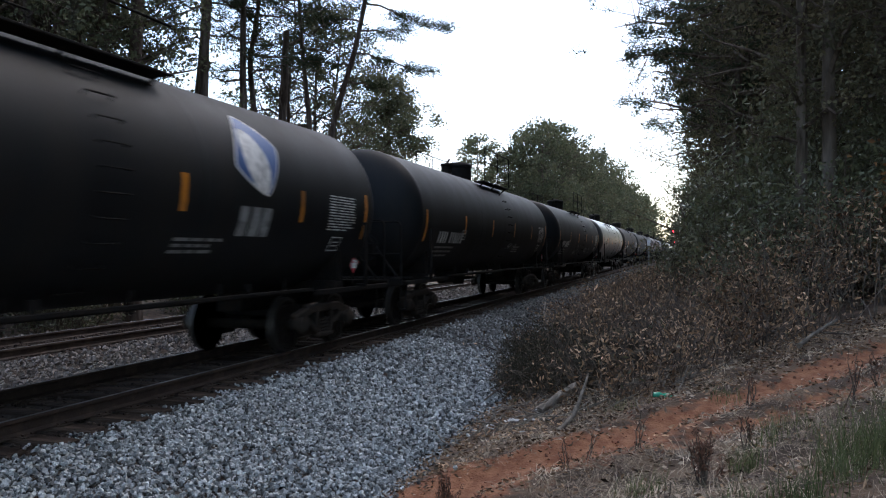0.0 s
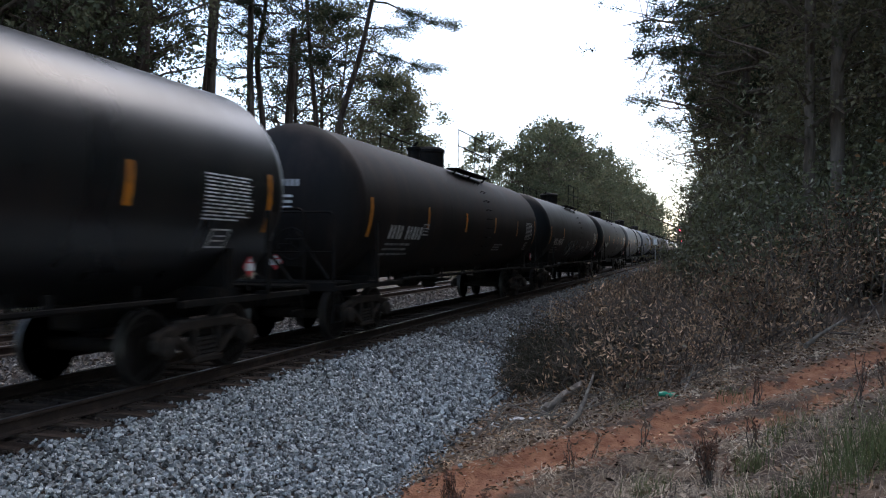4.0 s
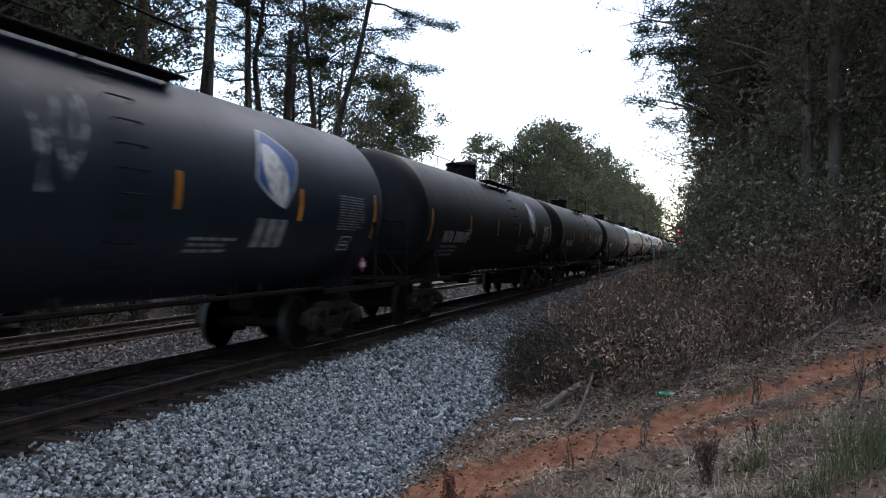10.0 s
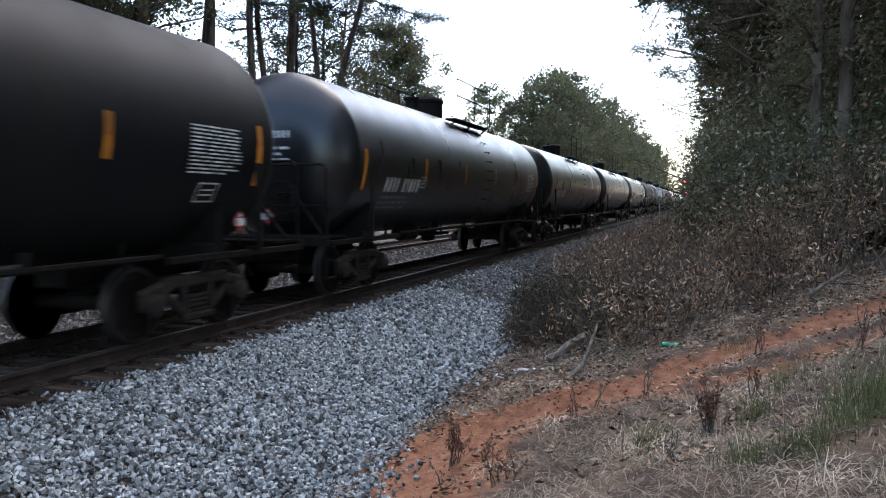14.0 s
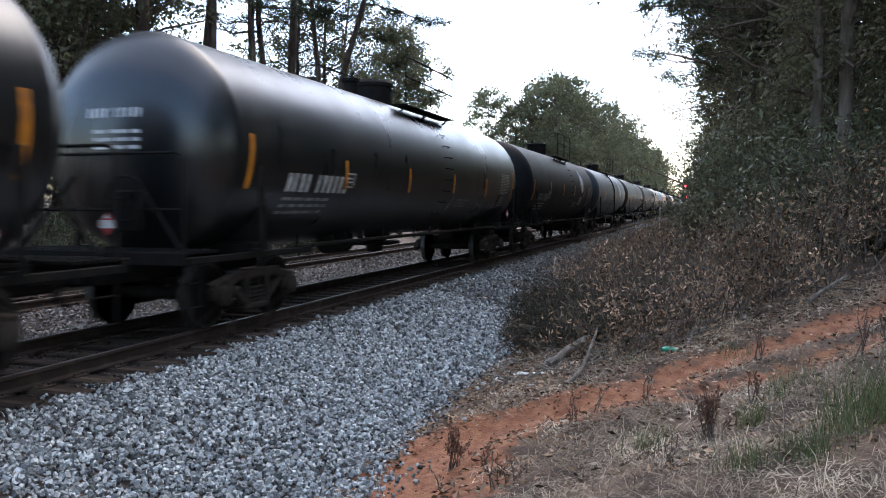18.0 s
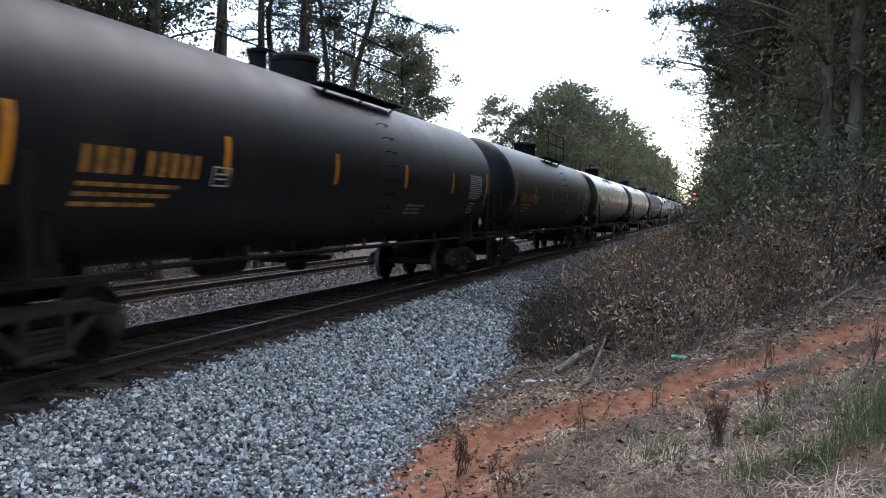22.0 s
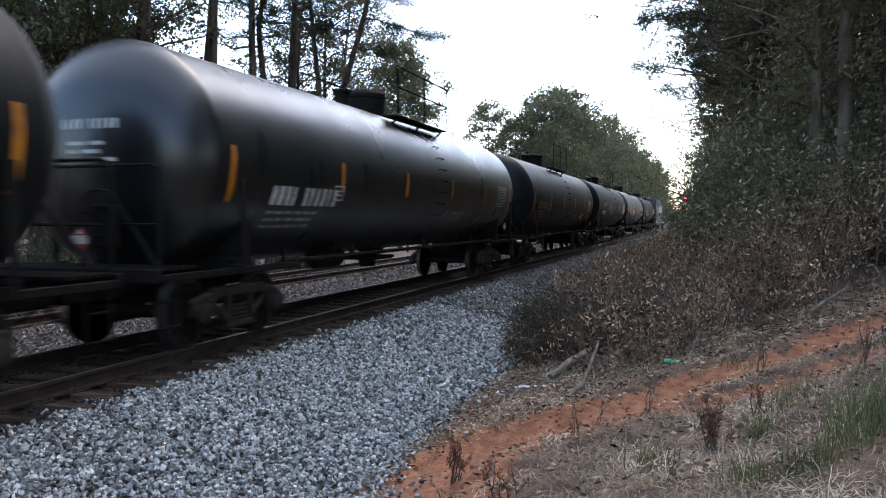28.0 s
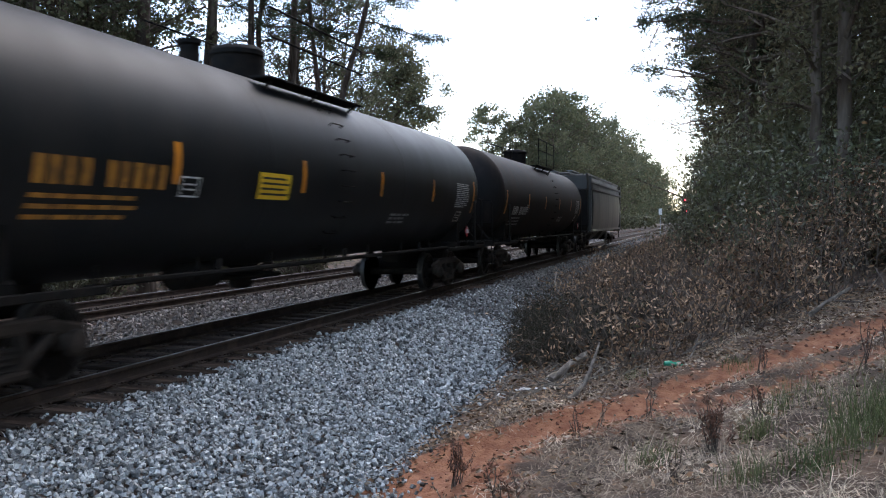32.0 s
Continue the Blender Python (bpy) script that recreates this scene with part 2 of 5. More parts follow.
# ---- mesh tools ----
class Shape:
    """Gathers points and faces of one mesh."""

    def __init__(self):
        self.v, self.f, self.m = [], [], []

    def add(self, points, faces, slot=0):
        k = len(self.v)
        self.v += [tuple(p) for p in points]
        self.f += [tuple(i + k for i in f) for f in faces]
        self.m += [slot] * len(faces)
        return self

    def box(self, c, s, bevel=0.0, slot=0, turn=None):
        hx, hy, hz = s[0] / 2, s[1] / 2, s[2] / 2
        b = min(bevel, hx * 0.9, hy * 0.9, hz * 0.9)
        if b <= 0:
            pts = [(x, y, z) for x in (-hx, hx) for y in (-hy, hy) for z in (-hz, hz)]
            fcs = [(0, 1, 3, 2), (4, 6, 7, 5), (0, 4, 5, 1), (2, 3, 7, 6), (0, 2, 6, 4), (1, 5, 7, 3)]
        else:
            bm = bmesh.new()
            for x in (-1, 1):
                for y in (-1, 1):
                    for z in (-1, 1):
                        for p in ((x * hx, y * (hy - b), z * (hz - b)), (x * (hx - b), y * hy, z * (hz - b)), (x * (hx - b), y * (hy - b), z * hz)):
                            bm.verts.new(p)
            bmesh.ops.convex_hull(bm, input=bm.verts[:])
            bm.verts.index_update()
            pts, fcs = [v.co.copy() for v in bm.verts], [[v.index for v in f.verts] for f in bm.faces]
            bm.free()
        if turn:
            pts = [turn @ Vector(p) for p in pts]
        return self.add([(p[0] + c[0], p[1] + c[1], p[2] + c[2]) for p in pts], fcs, slot)

    def tube(self, path, radii, sides=8, slot=0, cap=True):
        path = [Vector(p) for p in path]
        if not hasattr(radii, "__len__"):
            radii = [radii] * len(path)
        pts, n = [], len(path)
        for i, p in enumerate(path):
            d = (path[min(i + 1, n - 1)] - path[max(i - 1, 0)]).normalized()
            u = d.cross(Vector((0, 0, 1)) if abs(d.z) < 0.9 else Vector((1, 0, 0))).normalized()
            w = d.cross(u)
            pts += [p + (u * math.cos(a) + w * math.sin(a)) * radii[i] for a in (2 * math.pi * j / sides for j in range(sides))]
        fcs = [(i * sides + j, i * sides + (j + 1) % sides, (i + 1) * sides + (j + 1) % sides, (i + 1) * sides + j) for i in range(n - 1) for j in range(sides)]
        if cap:
            fcs += [tuple(range(sides))[::-1], tuple(range((n - 1) * sides, n * sides))]
        return self.add(pts, fcs, slot)

    def lathe(self, profile, axis="y", sides=32, centre=(0, 0, 0), slot=0):
        """Turns rows of (place along the axis, radius)."""
        pts = []
        for a, r in profile:
            for j in range(sides):
                c, s = r * math.cos(2 * math.pi * j / sides), r * math.sin(2 * math.pi * j / sides)
                p = {"x": (a, c, s), "y": (c, a, s), "z": (c, s, a)}[axis]
                pts.append((p[0] + centre[0], p[1] + centre[1], p[2] + centre[2]))
        n = len(profile)
        fcs = [(i * sides + j, i * sides + (j + 1) % sides, (i + 1) * sides + (j + 1) % sides, (i + 1) * sides + j) for i in range(n - 1) for j in range(sides)]
        fcs += [tuple(range(sides))[::-1], tuple(range((n - 1) * sides, n * sides))]
        return self.add(pts, fcs, slot)

    def mesh(self, name, *materials, smooth=True, fix=True):
        me = bpy.data.meshes.new(name)
        me.from_pydata(self.v, [], self.f)
        for m in materials:
            me.materials.append(m)
        if len(materials) > 1:
            me.polygons.foreach_set("material_index", self.m)
        if fix:
            bm = bmesh.new()
            bm.from_mesh(me)
            bmesh.ops.recalc_face_normals(bm, faces=bm.faces[:])
            bm.to_mesh(me)
            bm.free()
        if not smooth:
            me.polygons.foreach_set("use_smooth", [False] * len(me.polygons))
        if smooth:
            me.set_sharp_from_angle(angle=radians(40))
            me.polygons.foreach_set("use_smooth", [True] * len(me.polygons))
            me.set_sharp_from_angle(angle=radians(40))
        me.update()
        return me


def mass_mesh(name, points, width, materials, slots=None, smooth=False):
    """A large mesh of faces with `width` corners each, whose points follow one another."""
    points = np.asarray(points, np.float32).reshape(-1, 3)
    n = len(points) // width
    me = bpy.data.meshes.new(name)
    me.vertices.add(len(points)), me.loops.add(len(points)), me.polygons.add(n)
    me.vertices.foreach_set("co", points.ravel())
    me.loops.foreach_set("vertex_index", np.arange(len(points), dtype=np.int32))
    me.polygons.foreach_set("loop_start", np.arange(0, len(points), width, dtype=np.int32))
    for m in materials:
        me.materials.append(m)
    if slots is not None:
        me.polygons.foreach_set("material_index", np.asarray(slots, np.int32))
    me.update(calc_edges=True)
    return me


def part(name, mesh, parent, label="", m=None):
    ob = new(name, mesh)
    ob.parent = parent
    if m is not None:
        ob.matrix_basis = m
    if label:
        ob["label"] = label
    return ob


def leaves(rng, centres, length, wide, droop=0.0, flat=0.0):
    """Folded leaf blades, four corners each, at the given places."""
    n = len(centres)
    a = rng.normal(size=(n, 3))
    a[:, 2] = a[:, 2] * (1 - flat) - droop
    a /= np.linalg.norm(a, axis=1, keepdims=True) + 1e-9
    b = np.cross(a, rng.normal(size=(n, 3)))
    b /= np.linalg.norm(b, axis=1, keepdims=True) + 1e-9
    c = np.cross(a, b)
    size = rng.uniform(0.65, 1.35, (n, 1))
    la, wb = a * length * size / 2, b * wide * size / 2
    fold = c * wide * size * 0.25
    return np.stack([centres - la, centres + wb + fold, centres + la, centres - wb + fold], 1)


# ---- the ground: one sheet to the horizon ----
NEAR_TRACK, FAR_TRACK = -7.19, -11.92      # centre lines of the two tracks
LAND = [(-900, 6.0), (-120, 3.0), (-40, 0.6), (-22, -0.2), (-17, -0.75), (-15.4, -0.85), (-13.6, -0.5), (-5.4, -0.5), (-3.0, -0.76), (-2.2, -0.5), (0, 0.02),
        (3, 0.76), (6, 1.6), (12, 2.4), (40, 3.0), (900, 8.0)]
TRAIL = [(-2.15, 4.6), (-2.15, 5.6), (-2.1, 6.5), (-1.85, 6.95), (-1.5, 7.15), (-1.05, 7.35), (-0.73, 7.65), (-0.25, 8.15), (0.38, 8.6), (1.05, 9.1), (1.7, 9.65), (2.8, 10.7), (4.0, 11.7), (6, 13.3)]
RUT = [(-1.2, 6.9), (-0.52, 7.1), (-0.1, 7.15), (0.5, 7.4), (0.9, 7.72), (1.3, 8.05), (2.0, 8.6), (3.0, 9.5), (4.5, 10.8)]


def to_line(x, y, line):
    """How far points lie from a broken line."""
    best = np.full(np.shape(x), 1e9)
    for (ax, ay), (bx, by) in zip(line, line[1:]):
        dx, dy = bx - ax, by - ay
        s = np.clip(((x - ax) * dx + (y - ay) * dy) / (dx * dx + dy * dy), 0, 1)
        best = np.minimum(best, np.hypot(x - ax - s * dx, y - ay - s * dy))
    return best


def ripple(x, y, size, seed):
    """Smooth unevenness from a few crossed waves."""
    r, total = np.random.RandomState(seed), 0
    for _ in range(7):
        a, k, p = r.uniform(0, 6.3), r.uniform(0.6, 1.7) / size, r.uniform(0, 6.3)
        total = total + np.sin((x * np.cos(a) + y * np.sin(a)) * k * 6.283 + p)
    return total / 7


def land(x, y):
    x, y = np.asarray(x, float), np.asarray(y, float)
    z = np.interp(x, [p[0] for p in LAND], [p[1] for p in LAND])
    off_line = np.clip((np.abs(x + 9.5) - 6.3) / 1.5, 0, 1)
    z = z + off_line * (0.05 * ripple(x, y, 1.6, 1) + 0.02 * ripple(x, y, 0.4, 2) + 0.25 * ripple(x, y, 14, 3) * np.clip((np.abs(x) - 4) / 10, 0, 1))
    t, r = to_line(x, y, TRAIL), to_line(x, y, RUT)
    return z - 0.1 * np.exp(-((t / 0.35) ** 2)) - 0.05 * np.exp(-((r / 0.2) ** 2)) + 0.06 * np.exp(-(((t - 0.6) / 0.25) ** 2)) * (y > 6)


def steps(*runs):
    out = [runs[0][0]]
    for a, b, s in runs:
        out += list(np.linspace(a, b, max(2, round((b - a) / s) + 1))[1:])
    return np.array(out)


def sheet(name, xs, ys, height, material_, clay=False):
    X, Y = np.meshgrid(xs, ys)
    Z = height(X, Y)
    nx, ny = len(xs), len(ys)
    i = np.arange(nx * ny).reshape(ny, nx)
    f = np.stack([i[:-1, :-1], i[:-1, 1:], i[1:, 1:], i[1:, :-1]], -1).reshape(-1, 4)
    me = indexed_mesh(name, np.stack([X, Y, Z], -1).reshape(-1, 3), f, [material_])
    me.polygons.foreach_set("use_smooth", [True] * len(me.polygons))
    if clay:
        t, r = to_line(X, Y, TRAIL), to_line(X, Y, RUT)
        wide = np.interp(Y, [5, 7.5, 8.5, 12], [0.8, 0.65, 0.36, 0.36])
        c = np.maximum(np.clip(1.15 - 0.6 * t / wide, 0, 0.75), np.clip(0.85 - 0.6 * r / 0.3, 0, 0.6), np.clip(0.62 - 0.3 * t / 0.9, 0, 0.5))
        me.attributes.new("clay", "FLOAT", "POINT").data.foreach_set("value", c.ravel().astype(np.float32))
    return me


def indexed_mesh(name, points, faces, materials, slots=None):
    points, faces = np.asarray(points, np.float32), np.asarray(faces, np.int32)
    me = bpy.data.meshes.new(name)
    n, w = faces.shape
    me.vertices.add(len(points)), me.loops.add(n * w), me.polygons.add(n)
    me.vertices.foreach_set("co", points.ravel())
    me.loops.foreach_set("vertex_index", faces.ravel())
    me.polygons.foreach_set("loop_start", np.arange(0, n * w, w, dtype=np.int32))
    for m in materials:
        me.materials.append(m)
    if slots is not None:
        me.polygons.foreach_set("material_index", np.asarray(slots, np.int32))
    me.update(calc_edges=True)
    me.polygons.foreach_set("use_smooth", np.zeros(n, bool))
    return me


GX = steps((-900, -120, 130), (-120, -24, 8), (-24, -15, 0.75), (-15, -5, 1.0), (-5, -3.4, 0.2), (-3.4, 4.0, 0.07), (4.0, 8, 0.3), (8, 40, 3), (40, 900, 140))
GY = steps((-900, -60, 120), (-60, 0, 4), (0, 4, 0.3), (4, 14, 0.07), (14, 40, 0.5), (40, 120, 4), (120, 1500, 60))
ground = tagged(new("ground", sheet("ground", GX, GY, land, GROUND, clay=True)), "sloping bank of leaf litter, dry soil and a bare red clay trail", "ground", kind="structure")

BED_TOP = [(-15.3, -0.82), (-14.0, -0.24), (-13.3, -0.19), (-10.5, -0.19), (-9.6, -0.33), (-8.7, -0.22), (-5.95, -0.22), (-5.6, -0.21), (-5.3, -0.25), (-2.95, -0.72), (-2.7, -0.85)]


def bed(x, y):
    z = np.interp(x, [p[0] for p in BED_TOP], [p[1] for p in BED_TOP])
    return z + 0.03 * ripple(x, y, 0.9, 5) * np.clip((np.abs(x + 9.55) - 3.6), 0, 1)


BX = steps((-15.3, -13.2, 0.3), (-13.2, -5.8, 0.35), (-5.8, -2.7, 0.15))
BY = steps((-300, 0, 20), (0, 40, 0.4), (40, 120, 4), (120, 1400, 60))
ballast = tagged(new("ballast_bed", sheet("ballast_bed", BX, BY, bed, BED)), "raised bed of grey crushed stone under both tracks", "ballast", kind="structure")


def rocks(rng, x, y, z, size):
    """Angular broken stones: eight uneven corners, six faces each."""
    n = len(x)
    cube = np.array([(a, b, c) for a in (-1, 1) for b in (-1, 1) for c in (-1, 1)], float)
    p = cube[None] * rng.uniform(0.55, 1.0, (n, 8, 3)) * rng.uniform(0.42, 1.0, (n, 1, 3))
    q = rng.normal(size=(n, 4))
    q /= np.linalg.norm(q, axis=1, keepdims=True)
    w, i, j, k = q.T
    R = np.stack([1 - 2 * (j * j + k * k), 2 * (i * j - k * w), 2 * (i * k + j * w), 2 * (i * j + k * w), 1 - 2 * (i * i + k * k), 2 * (j * k - i * w),
                  2 * (i * k - j * w), 2 * (j * k + i * w), 1 - 2 * (i * i + j * j)], 1).reshape(n, 3, 3)
    p = np.einsum("nij,nkj->nki", R, p) * (np.asarray(size) * 0.53 * rng.uniform(0.6, 1.25, n))[:, None, None]
    p += np.stack([x, y, z], 1)[:, None]
    quad = np.array([(0, 1, 3, 2), (4, 6, 7, 5), (0, 4, 5, 1), (2, 3, 7, 6), (0, 2, 6, 4), (1, 5, 7, 3)])
    return p.reshape(-1, 3), (quad[None] + 8 * np.arange(n)[:, None, None]).reshape(-1, 4)


def scatter_stones(name, label, patches, material_, seed):
    rng, V, F, k = np.random.RandomState(seed), [], [], 0
    for x0, x1, y0, y1, per, size, lift in patches:
        n = int((x1 - x0) * (y1 - y0) * per)
        x, y = rng.uniform(x0, x1, n), rng.uniform(y0, y1, n)
        keep = (x > -5.53 - 0.6 * np.abs(np.sin(math.pi * (y - 1.0) / 0.52)) * rng.rand(n)) | (x < -6.3) | (material_ is FOULED)
        keep &= x < np.interp(y, [-6, 2, 5.7, 7.5, 10, 14], [-2.8, -2.5, -2.5, -2.95, -2.95, -3.1]) + 0.16 * ripple(x * 0, y, 2.2, 9) + rng.exponential(0.1, n)
        x, y = x[keep], y[keep]
        v, f = rocks(rng, x, y, np.maximum(bed(x, y), land(x, y)) + lift + rng.uniform(-0.2, 0.75, len(x)) * size, size)
        V.append(v), F.append(f + k)
        k += len(v)
    return tagged(new(name, indexed_mesh(name, np.concatenate(V), np.concatenate(F), [material_])), label, "gravel", kind="stuff")


scatter_stones("ballast_stones", "loose blue-grey crushed stones on the ballast shoulder", [
    (-6.1, -2.4, -6, 4.2, 240, 0.085, 0.0), (-6.1, -1.9, 4.2, 10, 1180, 0.049, 0.0), (-6.1, -2.5, 10, 16, 560, 0.064, 0.0), (-6.1, -2.8, 16, 22, 170, 0.072, 0.0)], STONE, 11)
scatter_stones("dusty_shaded_stones", "dusty crushed stones, also darkened for shade, along the ballast shoulder", [
    (-6.1, -2.7, 13, 16, 150, 0.062, 0.0), (-6.1, -2.8, 16, 22, 260, 0.07, 0.0), (-6.1, -2.8, 22, 36, 240, 0.08, 0.0), (-6.1, -3.4, 36, 80, 50, 0.13, 0.0)], DUSTY, 14)
scatter_stones("stained_ballast_stones", "brown-stained crushed stones between and beyond the rails", [
    (-10.75, -8.5, 5, 22, 150, 0.075, 0.0), (-10.75, -8.5, 22, 45, 50, 0.1, 0.0), (-10.7, -8.5, 45, 80, 20, 0.13, 0.0), (-15.2, -13.2, 12, 45, 60, 0.09, 0.0)], DIRTY, 12)
scatter_stones("fouled_ballast_stones", "greasy dark brown stones packed between the ties", [(-8.6, -5.75, 3, 20, 80, 0.055, -0.015), (-13.4, -10.6, 9, 32, 35, 0.08, -0.02)], FOULED, 13)


# ---- the two tracks ----
def rail_mesh(y0, y1):
    """A flat-bottomed rail, its head worn bright."""
    half = [(-0.07, -0.17), (-0.07, -0.155), (-0.012, -0.135), (-0.009, -0.05), (-0.036, -0.035), (-0.036, -0.008), (-0.026, 0.0)]
    prof = half + [(-x, z) for x, z in half[::-1]]
    ys, n, s = list(np.linspace(y0, y1, 40)), len(prof), Shape()
    pts = [(x, y, z) for y in ys for x, z in prof]
    for i in range(len(ys) - 1):
        for j in range(n):
            a, b = i * n + j, i * n + (j + 1) % n
            s.f.append((a, b, b + n, a + n))
            s.m.append(1 if j == 6 else 0)
    s.v = pts
    return s.mesh("rail", RAIL, RAILHEAD, smooth=False)


def tie_mesh(seed):
    r, s = random.Random(seed), Shape()
    s.box((0, 0, 0), (2.72 + r.uniform(-0.1, 0.1), 0.23, 0.17), 0.015)
    s.v = [(x, y + r.uniform(-0.008, 0.008), z + r.uniform(-0.006, 0.006)) for x, y, z in s.v]
    for x in (-0.7525, 0.7525):
        s.box((x, 0, 0.09), (0.34, 0.18, 0.02), 0, 1)
        for dx, dy in ((-0.11, 0.05), (0.11, -0.05), (-0.11, -0.06), (0.11, 0.06)):
            s.box((x + dx, dy, 0.105), (0.03, 0.025, 0.03), 0, 1)
    return s.mesh("tie", TIE, RAIL, smooth=False)


TIES, RAIL_DATA = [tie_mesh(i) for i in range(4)], rail_mesh(-120, 900)
for cx, count, start, word in ((NEAR_TRACK, 150, 1.0, "near"), (FAR_TRACK, 75, 6.0, "far")):
    track = tagged(new("track_" + ("1" if word == "near" else "2")), "railway track with brown rails worn bright on top and dark creosoted ties", "railway track", kind="structure")
    track.location = (cx, 0, 0)
    for side in (-0.7525, 0.7525):
        part("rail", RAIL_DATA, track, m=pose(side, 0, 0))
    r = random.Random(cx)
    for i in range(count):
        part("tie", TIES[i % 4], track, m=pose(r.uniform(-0.05, 0.05), start + 0.52 * i + r.uniform(-0.03, 0.03), -0.262 + r.uniform(-0.015, 0.004), 0, 0, r.uniform(-1.5, 1.5)))
    rest = Shape()
    for y in list(np.arange(start - 0.52, -40, -0.52)) + list(np.arange(start + 0.52 * count, 330, 0.52)):
        rest.box((r.uniform(-0.05, 0.05), y, -0.272), (2.6, 0.22, 0.17))
    tagged(part("distant_ties", rest.mesh("distant_ties", TIE, smooth=False), track), kind="stuff")


# ---- the freight train ----
R, ZC, HALF, DOME = 1.5, 2.5, 7.75, 0.74       # tank radius, axis height, half length of the barrel, depth of the ends
BOGIE, WHEEL_R = 6.7, 0.457                      # bogie centre, wheel radius


def barrel(paint):
    prof = [(-HALF - DOME * math.cos(a), R * math.sin(a)) for a in (math.pi / 2 * i / 12 for i in range(12))][0:]
    prof = [(-HALF - DOME, 0.02)] + prof[1:]
    seams = [-7.75, -2.55, 2.55, 7.75]
    for y in seams:
        prof += [(y - 0.06, R), (y - 0.03, R), (y - 0.012, R + 0.0025), (y + 0.012, R + 0.0025), (y + 0.03, R), (y + 0.06, R)]
    prof += [(-y, r) for y, r in reversed([(-HALF - DOME, 0.02)] + [(-HALF - DOME * math.cos(a), R * math.sin(a)) for a in (math.pi / 2 * i / 12 for i in range(1, 12))])]
    return Shape().lathe(prof, "y", 64, (0, 0, ZC)).mesh("tank", paint)


def on_side(y, z, lift=0.006):
    """The point of the tank's near side at that length and height."""
    s = max(-0.99, min(0.99, (z - ZC) / R))
    c = math.sqrt(1 - s * s)
    return ((R + lift) * c, y, ZC + (R + lift) * s)


def on_end(x, z, lift=0.008):
    """The point of the front end at that place."""
    q = 1 - (x * x + (z - ZC) ** 2) / (R * R)
    return (x, -HALF - DOME * math.sqrt(max(q, 0.01)) - lift, z)


def patch(s, y0, y1, z0, z1, slot=0, place=on_side, lift=0.006, skew=0.0):
    n = max(2, int(abs(z1 - z0) / 0.12) + 1)
    m = max(2, int(abs(y1 - y0) / 0.15) + 1) if place is on_end else 2
    pts = [place(y0 + (y1 - y0) * j / (m - 1) + skew * i / (n - 1), z0 + (z1 - z0) * i / (n - 1), lift) for i in range(n) for j in range(m)]
    fcs = [(i * m + j, i * m + j + 1, (i + 1) * m + j + 1, (i + 1) * m + j) for i in range(n - 1) for j in range(m - 1)]
    return s.add(pts, fcs, slot)


def blob(s, outline, slot=0, lift=0.006, rings=6):
    """A filled flat shape laid on the tank's side."""
    cy, cz = sum(p[0] for p in outline) / len(outline), sum(p[1] for p in outline) / len(outline)
    n, pts = len(outline), [on_side(cy, cz, lift)]
    for k in range(1, rings + 1):
        pts += [on_side(cy + (y - cy) * k / rings, cz + (z - cz) * k / rings, lift) for y, z in outline]
    fcs = [(0, 1 + j, 1 + (j + 1) % n) for j in range(n)]
    fcs += [(1 + (k - 1) * n + j, 1 + k * n + j, 1 + k * n + (j + 1) % n, 1 + (k - 1) * n + (j + 1) % n) for k in range(1, rings) for j in range(n)]
    return s.add(pts, fcs, slot)


def ribbon(s, path, wide, slot=0, lift=0.007):
    pts = []
    for i, (y, z) in enumerate(path):
        (ay, az), (by, bz) = path[max(i - 1, 0)], path[min(i + 1, len(path) - 1)]
        d = math.hypot(by - ay, bz - az) or 1
        ny, nz = -(bz - az) / d * wide / 2, (by - ay) / d * wide / 2
        pts += [on_side(y + ny, z + nz, lift), on_side(y - ny, z - nz, lift)]
    return s.add(pts, [(2 * i, 2 * i + 1, 2 * i + 3, 2 * i + 2) for i in range(len(path) - 1)], slot)


def marks(seed, y, z, high, groups, place=on_side, stroke=0.5):
    """Plain upright bars the size of stencilled characters, in groups: one shape each, and where they end."""
    r, bars = random.Random(seed), []
    step = high * 0.72
    for g in groups:
        for _ in range(g):
            w = step * stroke * r.uniform(0.8, 1.25)
            bars.append(patch(Shape(), y, y + w, z, z + high, place=place))
            y += step
        y += step * 0.8
    return bars, y


def text_rows(s, seed, y, z, wide, rows, high=0.045, gap=0.085, place=on_side):
    r = random.Random(seed)
    for i in range(rows):
        x = y
        while x < y + wide * r.uniform(0.75, 1.0):
            w = r.uniform(0.12, 0.32)
            patch(s, x, min(x + w, y + wide), z - i * gap, z - i * gap + high, place=place)
            x += w + 0.05
    return s


def squiggle(seed, y0, y1, z0, z1, letters, wide, paints):
    """Loose sprayed strokes: loops and zigzags in a band, one mesh each."""
    r, out = random.Random(seed), []
    step = (y1 - y0) / letters
    for i in range(letters):
        cy, path = y0 + (i + 0.5) * step, []
        n = r.choice((3, 4, 5))
        knots = [(cy + r.uniform(-0.55, 0.55) * step, r.uniform(z0, z1)) for _ in range(n + 1)]
        knots[0], knots[1] = (knots[0][0], z1 - r.uniform(0, 0.15) * (z1 - z0)), (knots[1][0], z0 + r.uniform(0, 0.2) * (z1 - z0))
        for a, b in zip(knots, knots[1:]):
            bend = r.uniform(-0.3, 0.3) * step
            path += [(a[0] + (b[0] - a[0]) * u + bend * math.sin(math.pi * u), a[1] + (b[1] - a[1]) * u) for u in (k / 7 for k in range(8))]
        out.append(ribbon(Shape(), path, wide * r.uniform(0.7, 1.3), lift=0.006 + 0.002 * (i % 4)).mesh("graffiti_stroke", r.choice(paints)))
    return out


